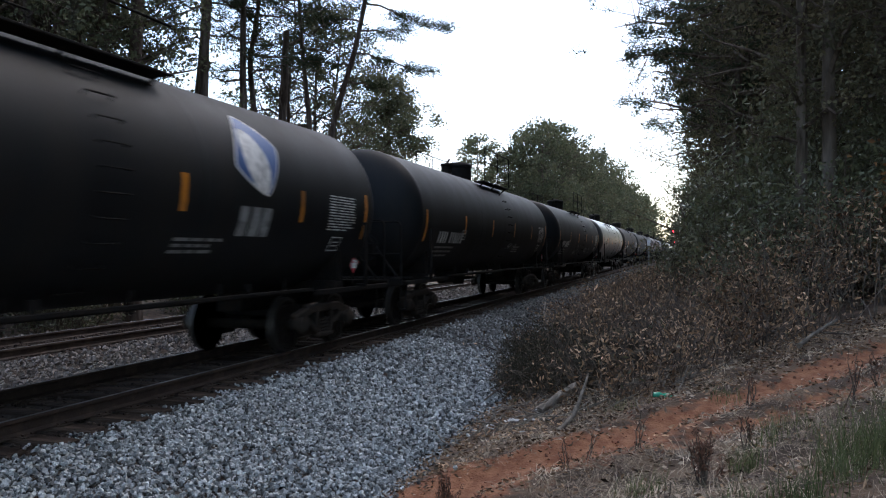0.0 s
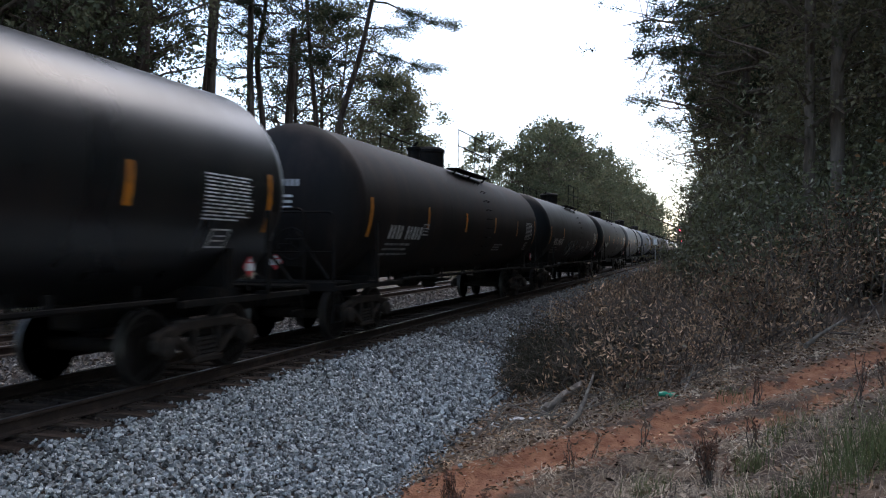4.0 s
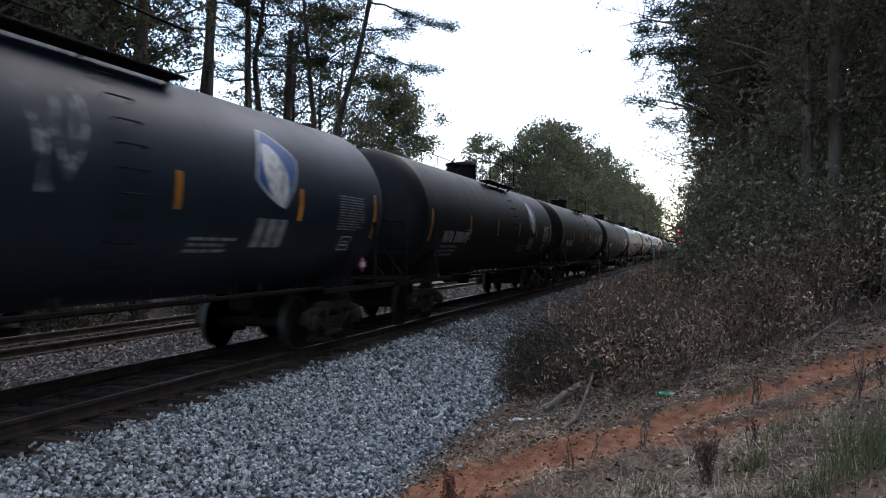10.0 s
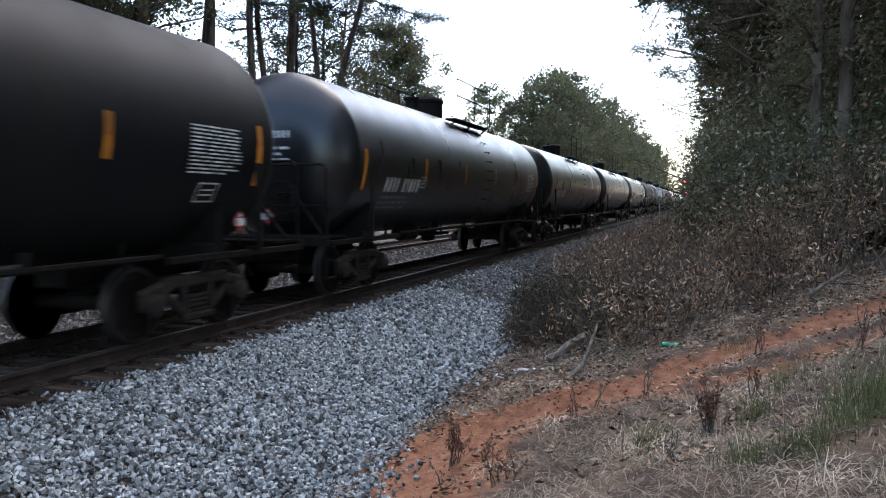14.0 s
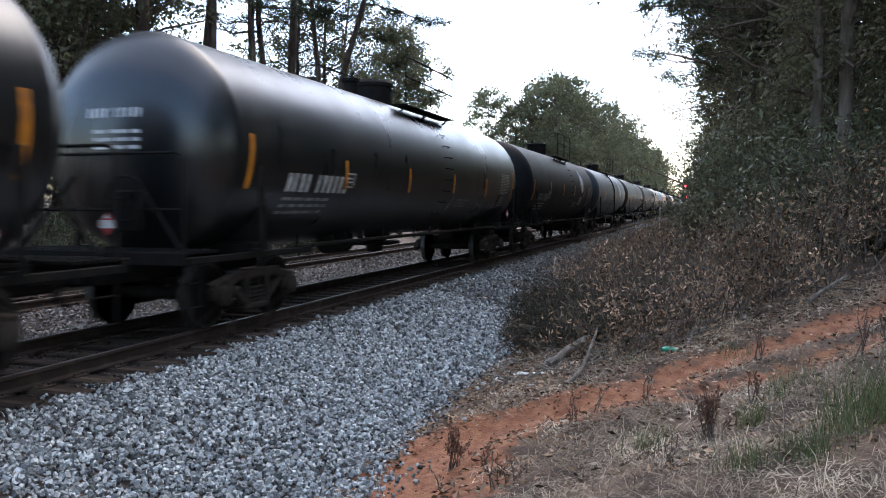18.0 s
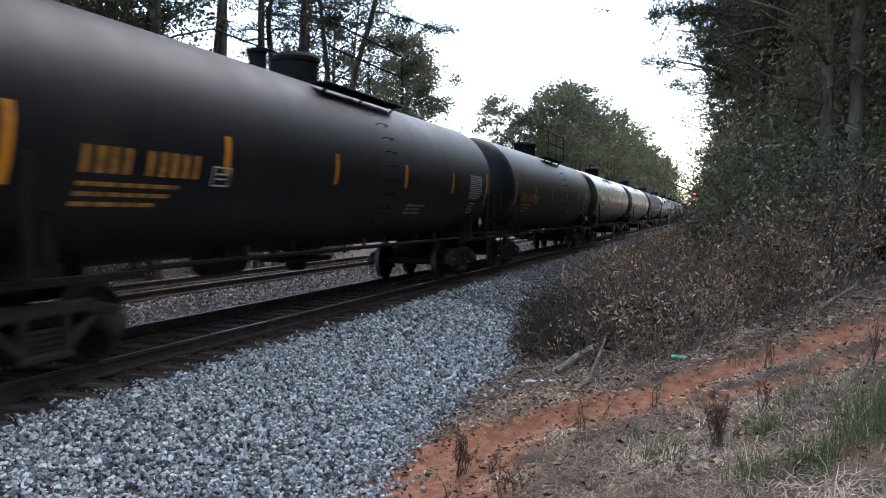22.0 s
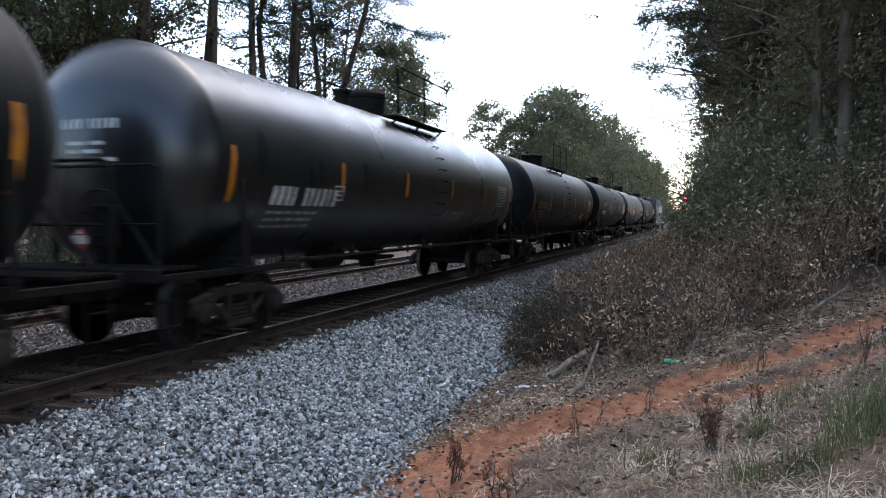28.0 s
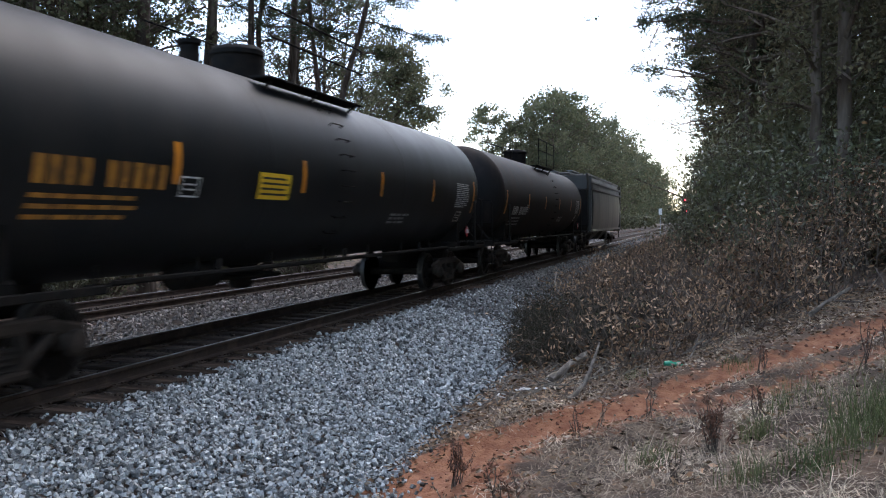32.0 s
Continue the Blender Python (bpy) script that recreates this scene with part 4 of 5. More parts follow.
B1, W1 = (SPRAY,), (SPRAY, SPRAY_BLUE)
LOGO = (4.0, 2.84)
GLOSS = "glossy black tank car with orange stripes and white stencilled bars"
WORN = "weathered black tank car with orange stripes and white stencilled bars"
SPRAYED = "weathered black tank car with pale sprayed graffiti on its side"
BADGE = "black tank car with a blue and white diamond emblem"
AMBERED = "dull black tank car with amber stencilled bars"
tank_car(0, DULL, BADGE, emblem_at=(3.85, 3.0), word=True, tape_at=(0.4, 0.0))
tank_car(1, DULL, WORN, spray=((B1, 1.2, 2.4, 1.75, 1.95, 4, 0.03),))
tank_car(2, DULL, SPRAYED, spray=((B1, -2.2, 0.2, 1.45, 2.1, 4, 0.06), (B1, 0.9, 2.0, 2.7, 3.2, 4, 0.05), (B1, 2.5, 4.6, 1.5, 1.95, 5, 0.05)))
tank_car(3, BLACK, GLOSS, sign=(-2.7, 1.62, 0.7, 0.3, PALE))
tank_car(4, BROWN, "brown-dusted black tank car with orange stripes")
tank_car(5, DULL, SPRAYED, spray=((W1, -2.7, 0.2, 1.4, 2.15, 7, 0.17), ((SPRAY_TAN,), 0.2, 1.4, 1.6, 2.2, 3, 0.1), (B1, 3.6, 5.0, 1.6, 2.15, 5, 0.08)), bare=(2, 3, 4))
tank_car(6, DULL, WORN)
tank_car(7, GREY, "faded grey-black tank car with pale graffiti low on its side", ink=PALE, spray=((B1, -1.6, 1.2, 1.45, 2.1, 8, 0.05), (W1, 1.6, 4.4, 1.4, 2.0, 6, 0.05)))
tank_car(8, NAVYDULL, "faded navy tank car with a blue and white diamond emblem", ink=PALE, emblem_at=LOGO, word=True, spray=((B1, -0.4, 0.3, 2.2, 3.3, 2, 0.07),))
tank_car(9, DULL, BADGE, ink=WHITE, emblem_at=LOGO, word=True)
tank_car(10, DULL, SPRAYED, spray=(((SPRAY_TAN, SPRAY), 3.0, 5.4, 2.0, 2.35, 5, 0.07),))
tank_car(11, DULL, WORN)
tank_car(12, BLACK, GLOSS)
tank_car(13, BLACK, BADGE, emblem_at=LOGO, word=True)
tank_car(14, BLACK, GLOSS)
tank_car(15, BLACK, GLOSS, tape_at=(-0.3, -0.18))
tank_car(16, DULL, BADGE, ink=PALE, emblem_at=LOGO, word=True)
tank_car(17, NAVY, "faded navy tank car with a pale diamond emblem", ink=PALE, emblem_at=LOGO)
tank_car(18, SATIN, AMBERED, ink=AMBER)
tank_car(19, SATIN, "dull black tank car with amber bars and a white stain", ink=AMBER, tape_at=(-0.45, 0.0))
tank_car(20, BLACK, GLOSS)
tank_car(21, BLACK, GLOSS)
tank_car(22, DULL, SPRAYED, spray=((W1, 1.0, 2.8, 1.7, 2.6, 5, 0.15), (B1, 3.2, 4.8, 1.75, 2.45, 6, 0.2), (B1, 5.3, 6.2, 1.7, 2.0, 4, 0.05)))
tank_car(23, BLACK, GLOSS)
tank_car(24, SATIN, AMBERED, ink=AMBER, shift=-1.0, sign=(4.3, 1.66, 0.75, 0.22, YELLOW))
tank_car(25, DULL, SPRAYED, tape_at=(-1.2, 0.0), bare=(4,), spray=(
    ((SPRAY,), -5.2, -3.9, 2.35, 3.0, 1, 0.14), ((SPRAY_TAN, SPRAY), -2.9, -1.0, 2.05, 2.75, 3, 0.12), (W1, -3.7, -2.0, 1.35, 1.9, 5, 0.16), (W1, -1.45, 0.1, 1.75, 2.2, 4, 0.12),
    ((SPRAY_TAN,), 0.6, 1.6, 2.7, 3.4, 3, 0.12), ((SPRAY_FAINT,), 0.4, 6.0, 1.85, 3.0, 10, 0.09), ((SPRAY_FAINT, SPRAY), 2.2, 4.4, 2.3, 2.9, 4, 0.07)))
tank_car(26, SATIN, "dull black tank car with amber bars and a yellow sign", ink=AMBER, shift=-1.1, tape_at=(-0.35, 0.0), sign=(-2.9, 2.0, 0.85, 0.36, YELLOW))
tank_car(27, BROWN, "brown-dusted black tank car with orange stripes")
hopper_car()
SPEED = 14.83                      # metres a second
# where the cars' centres stand at the start
CENTRES = [5.77, 24.26, 43.15, 61.48, 80.08, 98.56, 117.08, 135.75, 154.27, 172.62, 191.03, 209.45, 227.99, 246.49, 264.9, 283.57, 301.96, 320.47, 338.91, 357.27, 375.53, 394.29, 413.11, 431.42, 450.26, 468.7, 486.76, 505.44, 523.94]


# ---- woods ----
def bent(rng, start, end, n, wob):
    a, b = np.array(start, float), np.array(end, float)
    u = np.linspace(0, 1, n)[:, None]
    p = a + (b - a) * u + rng.normal(size=(n, 3)) * wob * np.sin(np.pi * u) ** 0.7
    p[0], p[-1] = a, b
    return p


def crown_parts(seed, high, trunk_r, base, reach, limbs, per, leaf, spread, shape, rise, lean=(0, 0), droop=0.0, flat=0.0, twigs=4, sides=10, sprays=()):
    """Trunk, limbs and leaf blades of one tree, at the origin. shape: crown reach along the height, from its foot to its top.
    sprays: long single limbs, as height, bearing in degrees, length, rise, where along them the tufts begin, and how many tufts."""
    rng = np.random.RandomState(seed)
    trunk, wood, spots = Shape(), Shape(), []
    top = (lean[0] * high, lean[1] * high, high)
    spine = bent(rng, (0, 0, -0.4), top, 9, high * 0.008)
    rows, fine = 30, np.linspace(0, 8, 30)
    line = np.stack([np.interp(fine, range(9), [p[k] for p in spine]) for k in range(3)], 1)
    trunk.tube(line, [trunk_r * (1 - 0.85 * i / (rows - 1) + 0.4 * math.exp(-i)) * rng.uniform(0.93, 1.07) for i in range(rows)], sides)
    trunk.v = [tuple(np.array(p) + rng.normal(size=3) * trunk_r * 0.045) for p in trunk.v]
    for i in range(limbs):
        f = (i + rng.uniform(0, 0.8)) / limbs
        h = (base + (0.985 - base) * f) * high
        k = h / high * 8
        at = spine[int(k)] + (spine[min(int(k) + 1, 8)] - spine[int(k)]) * (k - int(k))
        out = reach * np.interp(f, np.linspace(0, 1, len(shape)), shape) * rng.uniform(0.6, 1.15)
        az = i * 2.4 + rng.uniform(-0.5, 0.5)
        end = at + np.array([math.cos(az) * out, math.sin(az) * out, out * (rise + rng.uniform(-0.25, 0.25))])
        path = bent(rng, at, end, 5, out * 0.06)
        r0 = trunk_r * (1 - 0.85 * h / high) * 0.5 + 0.012
        wood.tube(path, [r0 * (1 - 0.8 * j / 4) for j in range(5)], 4, cap=False)
        for j in range(twigs):
            u = rng.uniform(0.3, 1.0) if j else 1.0
            q = path[0] + (path[-1] - path[0]) * u
            tip = q + rng.normal(size=3) * out * 0.22 * (1, 1, 0.6)
            if j:
                wood.tube([q, tip], [r0 * 0.35, r0 * 0.12], 3, cap=False)
            spots.append(tip)
            if j % 2:
                spots.append((q + tip) / 2)
    for h, az, out, up, first, tufts in sprays:
        k = h / high * 8
        at = spine[int(k)] + (spine[min(int(k) + 1, 8)] - spine[int(k)]) * (k - int(k))
        end = at + np.array([math.cos(radians(az)) * out, math.sin(radians(az)) * out, up])
        path = bent(rng, at, end, 7, out * 0.03)
        wood.tube(path, [0.06 * (1 - 0.8 * j / 6) for j in range(7)], 5, cap=False)
        for u in np.linspace(first, 1, tufts):
            q = path[0] + (path[-1] - path[0]) * u
            tip = q + rng.normal(size=3) * np.array((0.32, 0.32, 0.16))
            wood.tube([q, tip], [0.014, 0.006], 3, cap=False)
            spots += [tip, (q + tip) / 2]
    spots = np.array(spots)
    c = np.repeat(spots, per, 0) + rng.normal(size=(len(spots) * per, 3)) * spread * np.array((1, 1, 0.7))
    return trunk, wood, leaves(rng, c, leaf[0], leaf[1], droop, flat)


def tree(name, label, category, group, bark, foliage, *args, **more):
    trunk, wood, blades = crown_parts(*args, **more)
    ob = tagged(new(name), label, category, group)
    part("trunk", trunk.mesh("trunk", bark), ob)
    part("branchwork", wood.mesh("branchwork", bark, fix=False), ob)
    part("crown", mass_mesh("crown", blades, 4, [foliage]), ob)
    return ob


def plant(kinds, spots, seed, base=land):
    """Sets each tree of `kinds` out on its spots: rows of x, y, size, or x, y, size, kind."""
    r, used = random.Random(seed), set()
    for row in spots:
        x, y, size = row[:3]
        i = row[3] if len(row) > 3 else r.randrange(len(kinds))
        m = pose(x, y, float(base(x, y)), 0, 0, row[4] if len(row) > 4 else r.uniform(0, 360))
        ob = kinds[i] if i not in used else copy_thing(kinds[i], m)
        used.add(i)
        ob.matrix_basis = m
        ob.scale = (size, size, size * r.uniform(0.94, 1.06))


PINE_TEXT, OAK_TEXT = "tall pine with a bare grey-brown trunk and thin dark crown", "broadleaf tree with an airy dark green crown"
LEFT = "trees of the wood beyond the tracks"
LEANING = ((13.2, 20, 3.8, -0.9, 0.3, 12), (15.4, 30, 4.4, -1.1, 0.35, 13), (14.2, 5, 2.7, -0.2, 0.4, 8), (11.8, 40, 2.0, -0.3, 0.5, 5), (12.6, 200, 2.2, 0.2, 0.4, 7), (14.6, 190, 2.6, 0.3, 0.4, 8))
pines = [tree("pine_tree", PINE_TEXT, "tree", LEFT, BARK, PINE, 21 + i, 26, 0.21, (0.46, 0.6, 0.5)[i], 4.2, 36, (44, 66, 44)[i], (0.2, 0.034), (0.17, 0.2, 0.17)[i], (0.6, 1, 0.9, 0.75, 0.35), 0.12, lean=l, flat=0.3, twigs=7, sprays=LEANING if i == 1 else ())
         for i, l in enumerate(((0.0, 0.01), (0.19, 0.075), (-0.02, -0.01)))]
oaks = [tree("broadleaf_tree", OAK_TEXT, "tree", LEFT, BARK, LEAF, 31 + i, 15, 0.16, 0.18, 3.9, 44, 40, (0.125, 0.08), 0.23, (0.7, 1, 1, 0.8, 0.4), 0.45, lean=l, twigs=5)
        for i, l in enumerate(((0.02, 0.0), (-0.03, 0.03), (0.04, -0.02)))]
oaks.append(tree("broadleaf_tree", "low rounded tree with a dense grey-green crown", "tree", LEFT, BARK, LEAF, 37, 12.4, 0.16, 0.44, 2.3, 60, 60, (0.15, 0.1), 0.26, (0.7, 1, 1.05, 1, 0.7), 0.25))
plant(pines, [(-17.5, 25.4, 1.0, 0), (-17.5, 27.8, 0.95, 2), (-17.7, 29.4, 0.85, 0), (-17.6, 34.0, 0.85, 2), (-17.6, 32.7, 0.95, 1, 0), (-17.8, 21.8, 1.3, 2), (-19, 18.5, 1.05, 0), (-18.3, 16.0, 1.0, 2),
              (-22, 19.0, 1.1, 2), (-19.5, 12.0, 1.0, 0), (-25, 36.0, 1.0, 2), (-27, 30, 1.0, 0)], 3)
plant(oaks, [(-20.5, 52.0, 1.22, 3), (-20.2, 40.5, 1.1, 1), (-21.0, 43.5, 1.15, 2), (-20.5, 37.5, 1.05, 0), (-19.5, 23.0, 1.2, 2), (-18.8, 19.5, 1.15, 0), (-20.5, 21.0, 1.3, 1),
             (-19.6, 15.0, 1.2, 2), (-22, 17.5, 1.3, 0), (-24, 21.5, 1.3, 1), (-24, 18.5, 1.3, 0), (-26, 25.0, 1.3, 1), (-30, 33, 1.2, 0), (-29, 24, 1.4, 2), (-22.5, 24.5, 1.3, 0), (-27, 28, 1.3, 2), (-31, 27, 1.5, 1), (-28, 20.5, 1.4, 0), (-26, 22.7, 1.3, 2)], 4)


def snag():
    """A dead trunk, broken off."""
    rng, s = np.random.RandomState(39), Shape()
    s.tube(bent(rng, (0, 0, -0.4), (0.3, 0.1, 12.4), 7, 0.12), [0.27, 0.23, 0.22, 0.21, 0.19, 0.18, 0.13], 10)
    ob = tagged(new("dead_tree"), "bare dead tree trunk broken off at its top", "tree", LEFT)
    ob.location = (-17.6, 31.2, float(land(-17.6, 31.2)))
    part("trunk", s.mesh("trunk", BARK), ob)
    for h, a, n in ((5.0, 0.3, 3.4), (6.5, 2.6, 2.6), (8.2, 5.2, 3.0), (9.6, 1.2, 2.2), (7.4, 4.0, 2.0)):
        tip = (math.cos(a) * n * 0.5, math.sin(a) * n * 0.5, h + n)
        part("dead_limb", Shape().tube(bent(rng, (0.1, 0.05, h), tip, 6, 0.15), [0.075, 0.065, 0.05, 0.04, 0.03, 0.012], 6).mesh("dead_limb", BARK), ob)


snag()
far_kinds = [tree("roadside_tree", "dense green backdrop tree, some added out of view", "tree", "trees along the distant line", BARK, LEAF, 41 + i, 16, 0.2, 0.12, 5.0, 46, 32, (0.31, 0.22), 0.4,
                  (0.8, 1, 1, 0.85, 0.45), 0.35, sides=7, twigs=3) for i in range(3)]
light_kinds = [tree("roadside_tree", "dense green backdrop tree, some added out of view", "tree", "trees along the distant line", BARK, LEAF, 45 + i, 16, 0.2, 0.12, 5.0, 30, 15, (0.5, 0.36), 0.5,
                    (0.8, 1, 1, 0.85, 0.45), 0.35, sides=6, twigs=3) for i in range(3)]
r = random.Random(8)
row = [(-20.4, 108, 0.72), (-20.5, 112, 1.2), (-26, 112, 1.05)]
row += [(-20.5 - r.uniform(0, 3), 118 + 8.5 * i + r.uniform(-2, 2), r.uniform(1.26, 1.4)) for i in range(6)] + [(-21 - r.uniform(0, 3), 169 + 13 * i, r.uniform(1.42, 1.56)) for i in range(22)]
row += [(-28 - r.uniform(0, 5), 108 + 16 * i, r.uniform(1.0, 1.2)) for i in range(8)]
row += [(5.5 + r.uniform(-0.8, 2), 106 + 12 * i + r.uniform(-3, 3), r.uniform(1.0, 1.3)) for i in range(12)]
row += [(-33 - 4 * (i % 3), -6 + 5.5 * i, r.uniform(0.5, 0.65)) for i in range(14)]
# mostly unseen trees at right and behind, added to block sky from the tank sides
row += [(x, y, 1.3) for x, y in ((6.5, 46), (7, 60), (9, 38), (9.5, 17), (11, 23), (13, 30), (12, 38), (15, 20), (15, 14), (12.5, 46), (13.5, 56), (14, 66), (16, 8), (22, -4), (24, -14), (26, -34), (27, -24), (17, 28), (12, 9), (11, 2), (21, -9), (25, -20))]
row += [(-24 + 4.2 * i, 470 + 9 * (i % 3), 0.85 + 0.1 * (i % 2)) for i in range(9)]
plant(far_kinds, [p for p in row if 95 < p[1] < 200], 5)
plant(light_kinds, [p for p in row if not 95 < p[1] < 200], 9)

RIGHT = "trees of the wood on the bank"
EDGE = ((7.3, 80, 4.5, 0.55, 0.8, 6), (9.2, 76, 4.7, 0.5, 0.45, 9), (8.6, 84, 3.8, 0.9, 0.5, 6), (10.2, 80, 4.5, 0.2, 0.45, 9), (6.7, 82, 3.6, 0.15, 0.88, 4), (11.2, 72, 3.9, 0.1, 0.45, 7))
right_kinds = [tree("bank_tree", "tall tree hung with dark leaves at the wood's edge", "tree", RIGHT, BARK, BANKLEAF, 51, 22, 0.2, 0.04, 4.0, 66, 50, (0.12, 0.065), 0.33, (0.75, 1, 1, 0.9, 0.6), 0.3, twigs=5),
               tree("bank_pine", "tall pine with drooping dark branches at the wood's edge", "tree", RIGHT, BARK, PINE, 52, 25, 0.24, 0.27, 5.0, 46, 46, (0.21, 0.034), 0.17, (0.8, 1, 1, 0.8, 0.5), 0.1, flat=0.3, twigs=7, sprays=EDGE),
               tree("bank_tree", "tall tree with a dark bare lower trunk on the bank", "tree", RIGHT, BARK, BANKLEAF, 53, 21, 0.15, 0.2, 2.6, 44, 40, (0.115, 0.065), 0.3, (0.7, 1, 1, 0.9, 0.6), 0.3)]
plant(right_kinds, [(1.7, 31, 0.9, 1, 100), (1.6, 36.5, 1.0, 1, 200), (2.2, 18.4, 0.9, 2), (2.75, 17.6, 1.0, 2), (3.1, 27, 1.0, 0), (3.0, 39, 1.0, 1), (3.2, 43, 1.0, 0), (2.6, 50, 1.05, 1), (4.2, 54, 1.0, 0), (4.0, 63, 1.1, 1), (4.4, 30.5, 0.95, 0), (2.6, 36, 0.9, 0), (6.5, 21, 1.1, 0), (8, 28, 1.1, 2), (6.3, 14.5, 1.0, 2),
                    (4.6, 72, 1.1, 2), (5.2, 79, 1.2, 2), (4.8, 88, 1.2, 2), (5.4, 97, 1.2, 2), (2.7, 33.5, 0.95, 0), (2.9, 47, 1.0, 0), (3.3, 58, 1.0, 0), (3.0, 69, 1.0, 0), (4.9, 25, 1.0, 0)], 6)


def shrub(seed, wide, high, stems, per, leaf, foliage, label, spread=0.32):
    rng, wood, spots = np.random.RandomState(seed), Shape(), []
    for _ in range(stems):
        a, q = rng.uniform(0, 6.283), math.sqrt(rng.uniform(0, 1))
        h = high * rng.uniform(0.45, 1.0) * (1 - 0.35 * q)
        end = (math.cos(a) * q * wide, math.sin(a) * q * wide, h)
        path = bent(rng, (end[0] * 0.35, end[1] * 0.35, -0.15), end, 6, 0.12)
        wood.tube(path, [0.028 * (1 - 0.8 * j / 5) for j in range(6)], 5, cap=False)
        for u in rng.uniform(0.35, 1.0, 7):
            k = u * 5
            p = path[int(min(k, 4))] + (path[min(int(k) + 1, 5)] - path[int(min(k, 4))]) * (k - int(min(k, 4)))
            tip = p + rng.normal(size=3) * 0.28
            wood.tube([p, tip], [0.01, 0.004], 3, cap=False)
            spots += [tip, (p + tip) / 2]
    spots = np.array(spots)
    c = np.repeat(spots, per, 0) + rng.normal(size=(len(spots) * per, 3)) * spread
    ob = tagged(new("shrub"), label, "shrub", "shrubs along the wood's edge")
    part("branchwork", wood.mesh("branchwork", BARK, fix=False), ob)
    part("foliage", mass_mesh("foliage", leaves(rng, c, leaf[0], leaf[1], 0.25), 4, [foliage]), ob)
    return ob


shrubs = [shrub(61, 2.0, 4.6, 34, 14, (0.14, 0.055), SHRUB, "dense evergreen shrub with glossy green leaves"), shrub(62, 1.8, 3.2, 30, 11, (0.13, 0.05), SHRUB, "dense evergreen shrub with glossy green leaves"),
          shrub(63, 1.2, 2.0, 20, 10, (0.12, 0.06), RUSSET, "small shrub with russet autumn leaves"),
          shrub(65, 2.2, 4.2, 16, 7, (0.4, 0.22), SHRUB, "distant evergreen shrub beside the line", 0.4),
          shrub(64, 0.9, 1.5, 26, 9, (0.075, 0.024), BRAMBLE, "low tangled shrub with small leaves coloured dark for shade", 0.16)]
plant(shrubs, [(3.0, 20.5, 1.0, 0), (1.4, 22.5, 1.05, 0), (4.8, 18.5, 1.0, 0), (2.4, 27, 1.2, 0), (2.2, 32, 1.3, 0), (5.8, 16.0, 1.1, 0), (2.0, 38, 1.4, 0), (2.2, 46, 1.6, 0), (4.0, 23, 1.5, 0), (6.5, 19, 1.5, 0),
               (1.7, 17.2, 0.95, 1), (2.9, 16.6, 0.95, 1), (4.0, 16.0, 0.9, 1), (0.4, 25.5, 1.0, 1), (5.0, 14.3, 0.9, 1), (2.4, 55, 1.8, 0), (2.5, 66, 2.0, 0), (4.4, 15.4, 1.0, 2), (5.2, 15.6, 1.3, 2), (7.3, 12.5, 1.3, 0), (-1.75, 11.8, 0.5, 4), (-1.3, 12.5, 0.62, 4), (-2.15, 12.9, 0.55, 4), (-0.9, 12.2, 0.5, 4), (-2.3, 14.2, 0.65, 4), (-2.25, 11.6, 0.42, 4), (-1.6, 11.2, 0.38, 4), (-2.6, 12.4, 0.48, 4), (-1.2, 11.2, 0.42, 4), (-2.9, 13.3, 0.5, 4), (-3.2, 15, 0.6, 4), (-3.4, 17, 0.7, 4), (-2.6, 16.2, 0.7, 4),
               *[(-17.3 - 1.6 * (i % 3) + 0.3 * math.sin(i * 2.1), 11 + 2.3 * i, 1.0 + 0.2 * math.sin(i * 1.7), 1) for i in range(11)], (-18.3, 52, 0.9, 1), (-18.3, 58, 0.8, 1), (-18.2, 65, 0.8, 0), (-18.5, 75, 1.0, 0), *[(-18.5 - 1.3 * (i % 2), 84 + 15 * i, 1.0 + 0.03 * i, 3) for i in range(15)], *[(-32 + 4 * i, 452 + 3 * (i % 2), 2.4, 3) for i in range(11)]], 7)


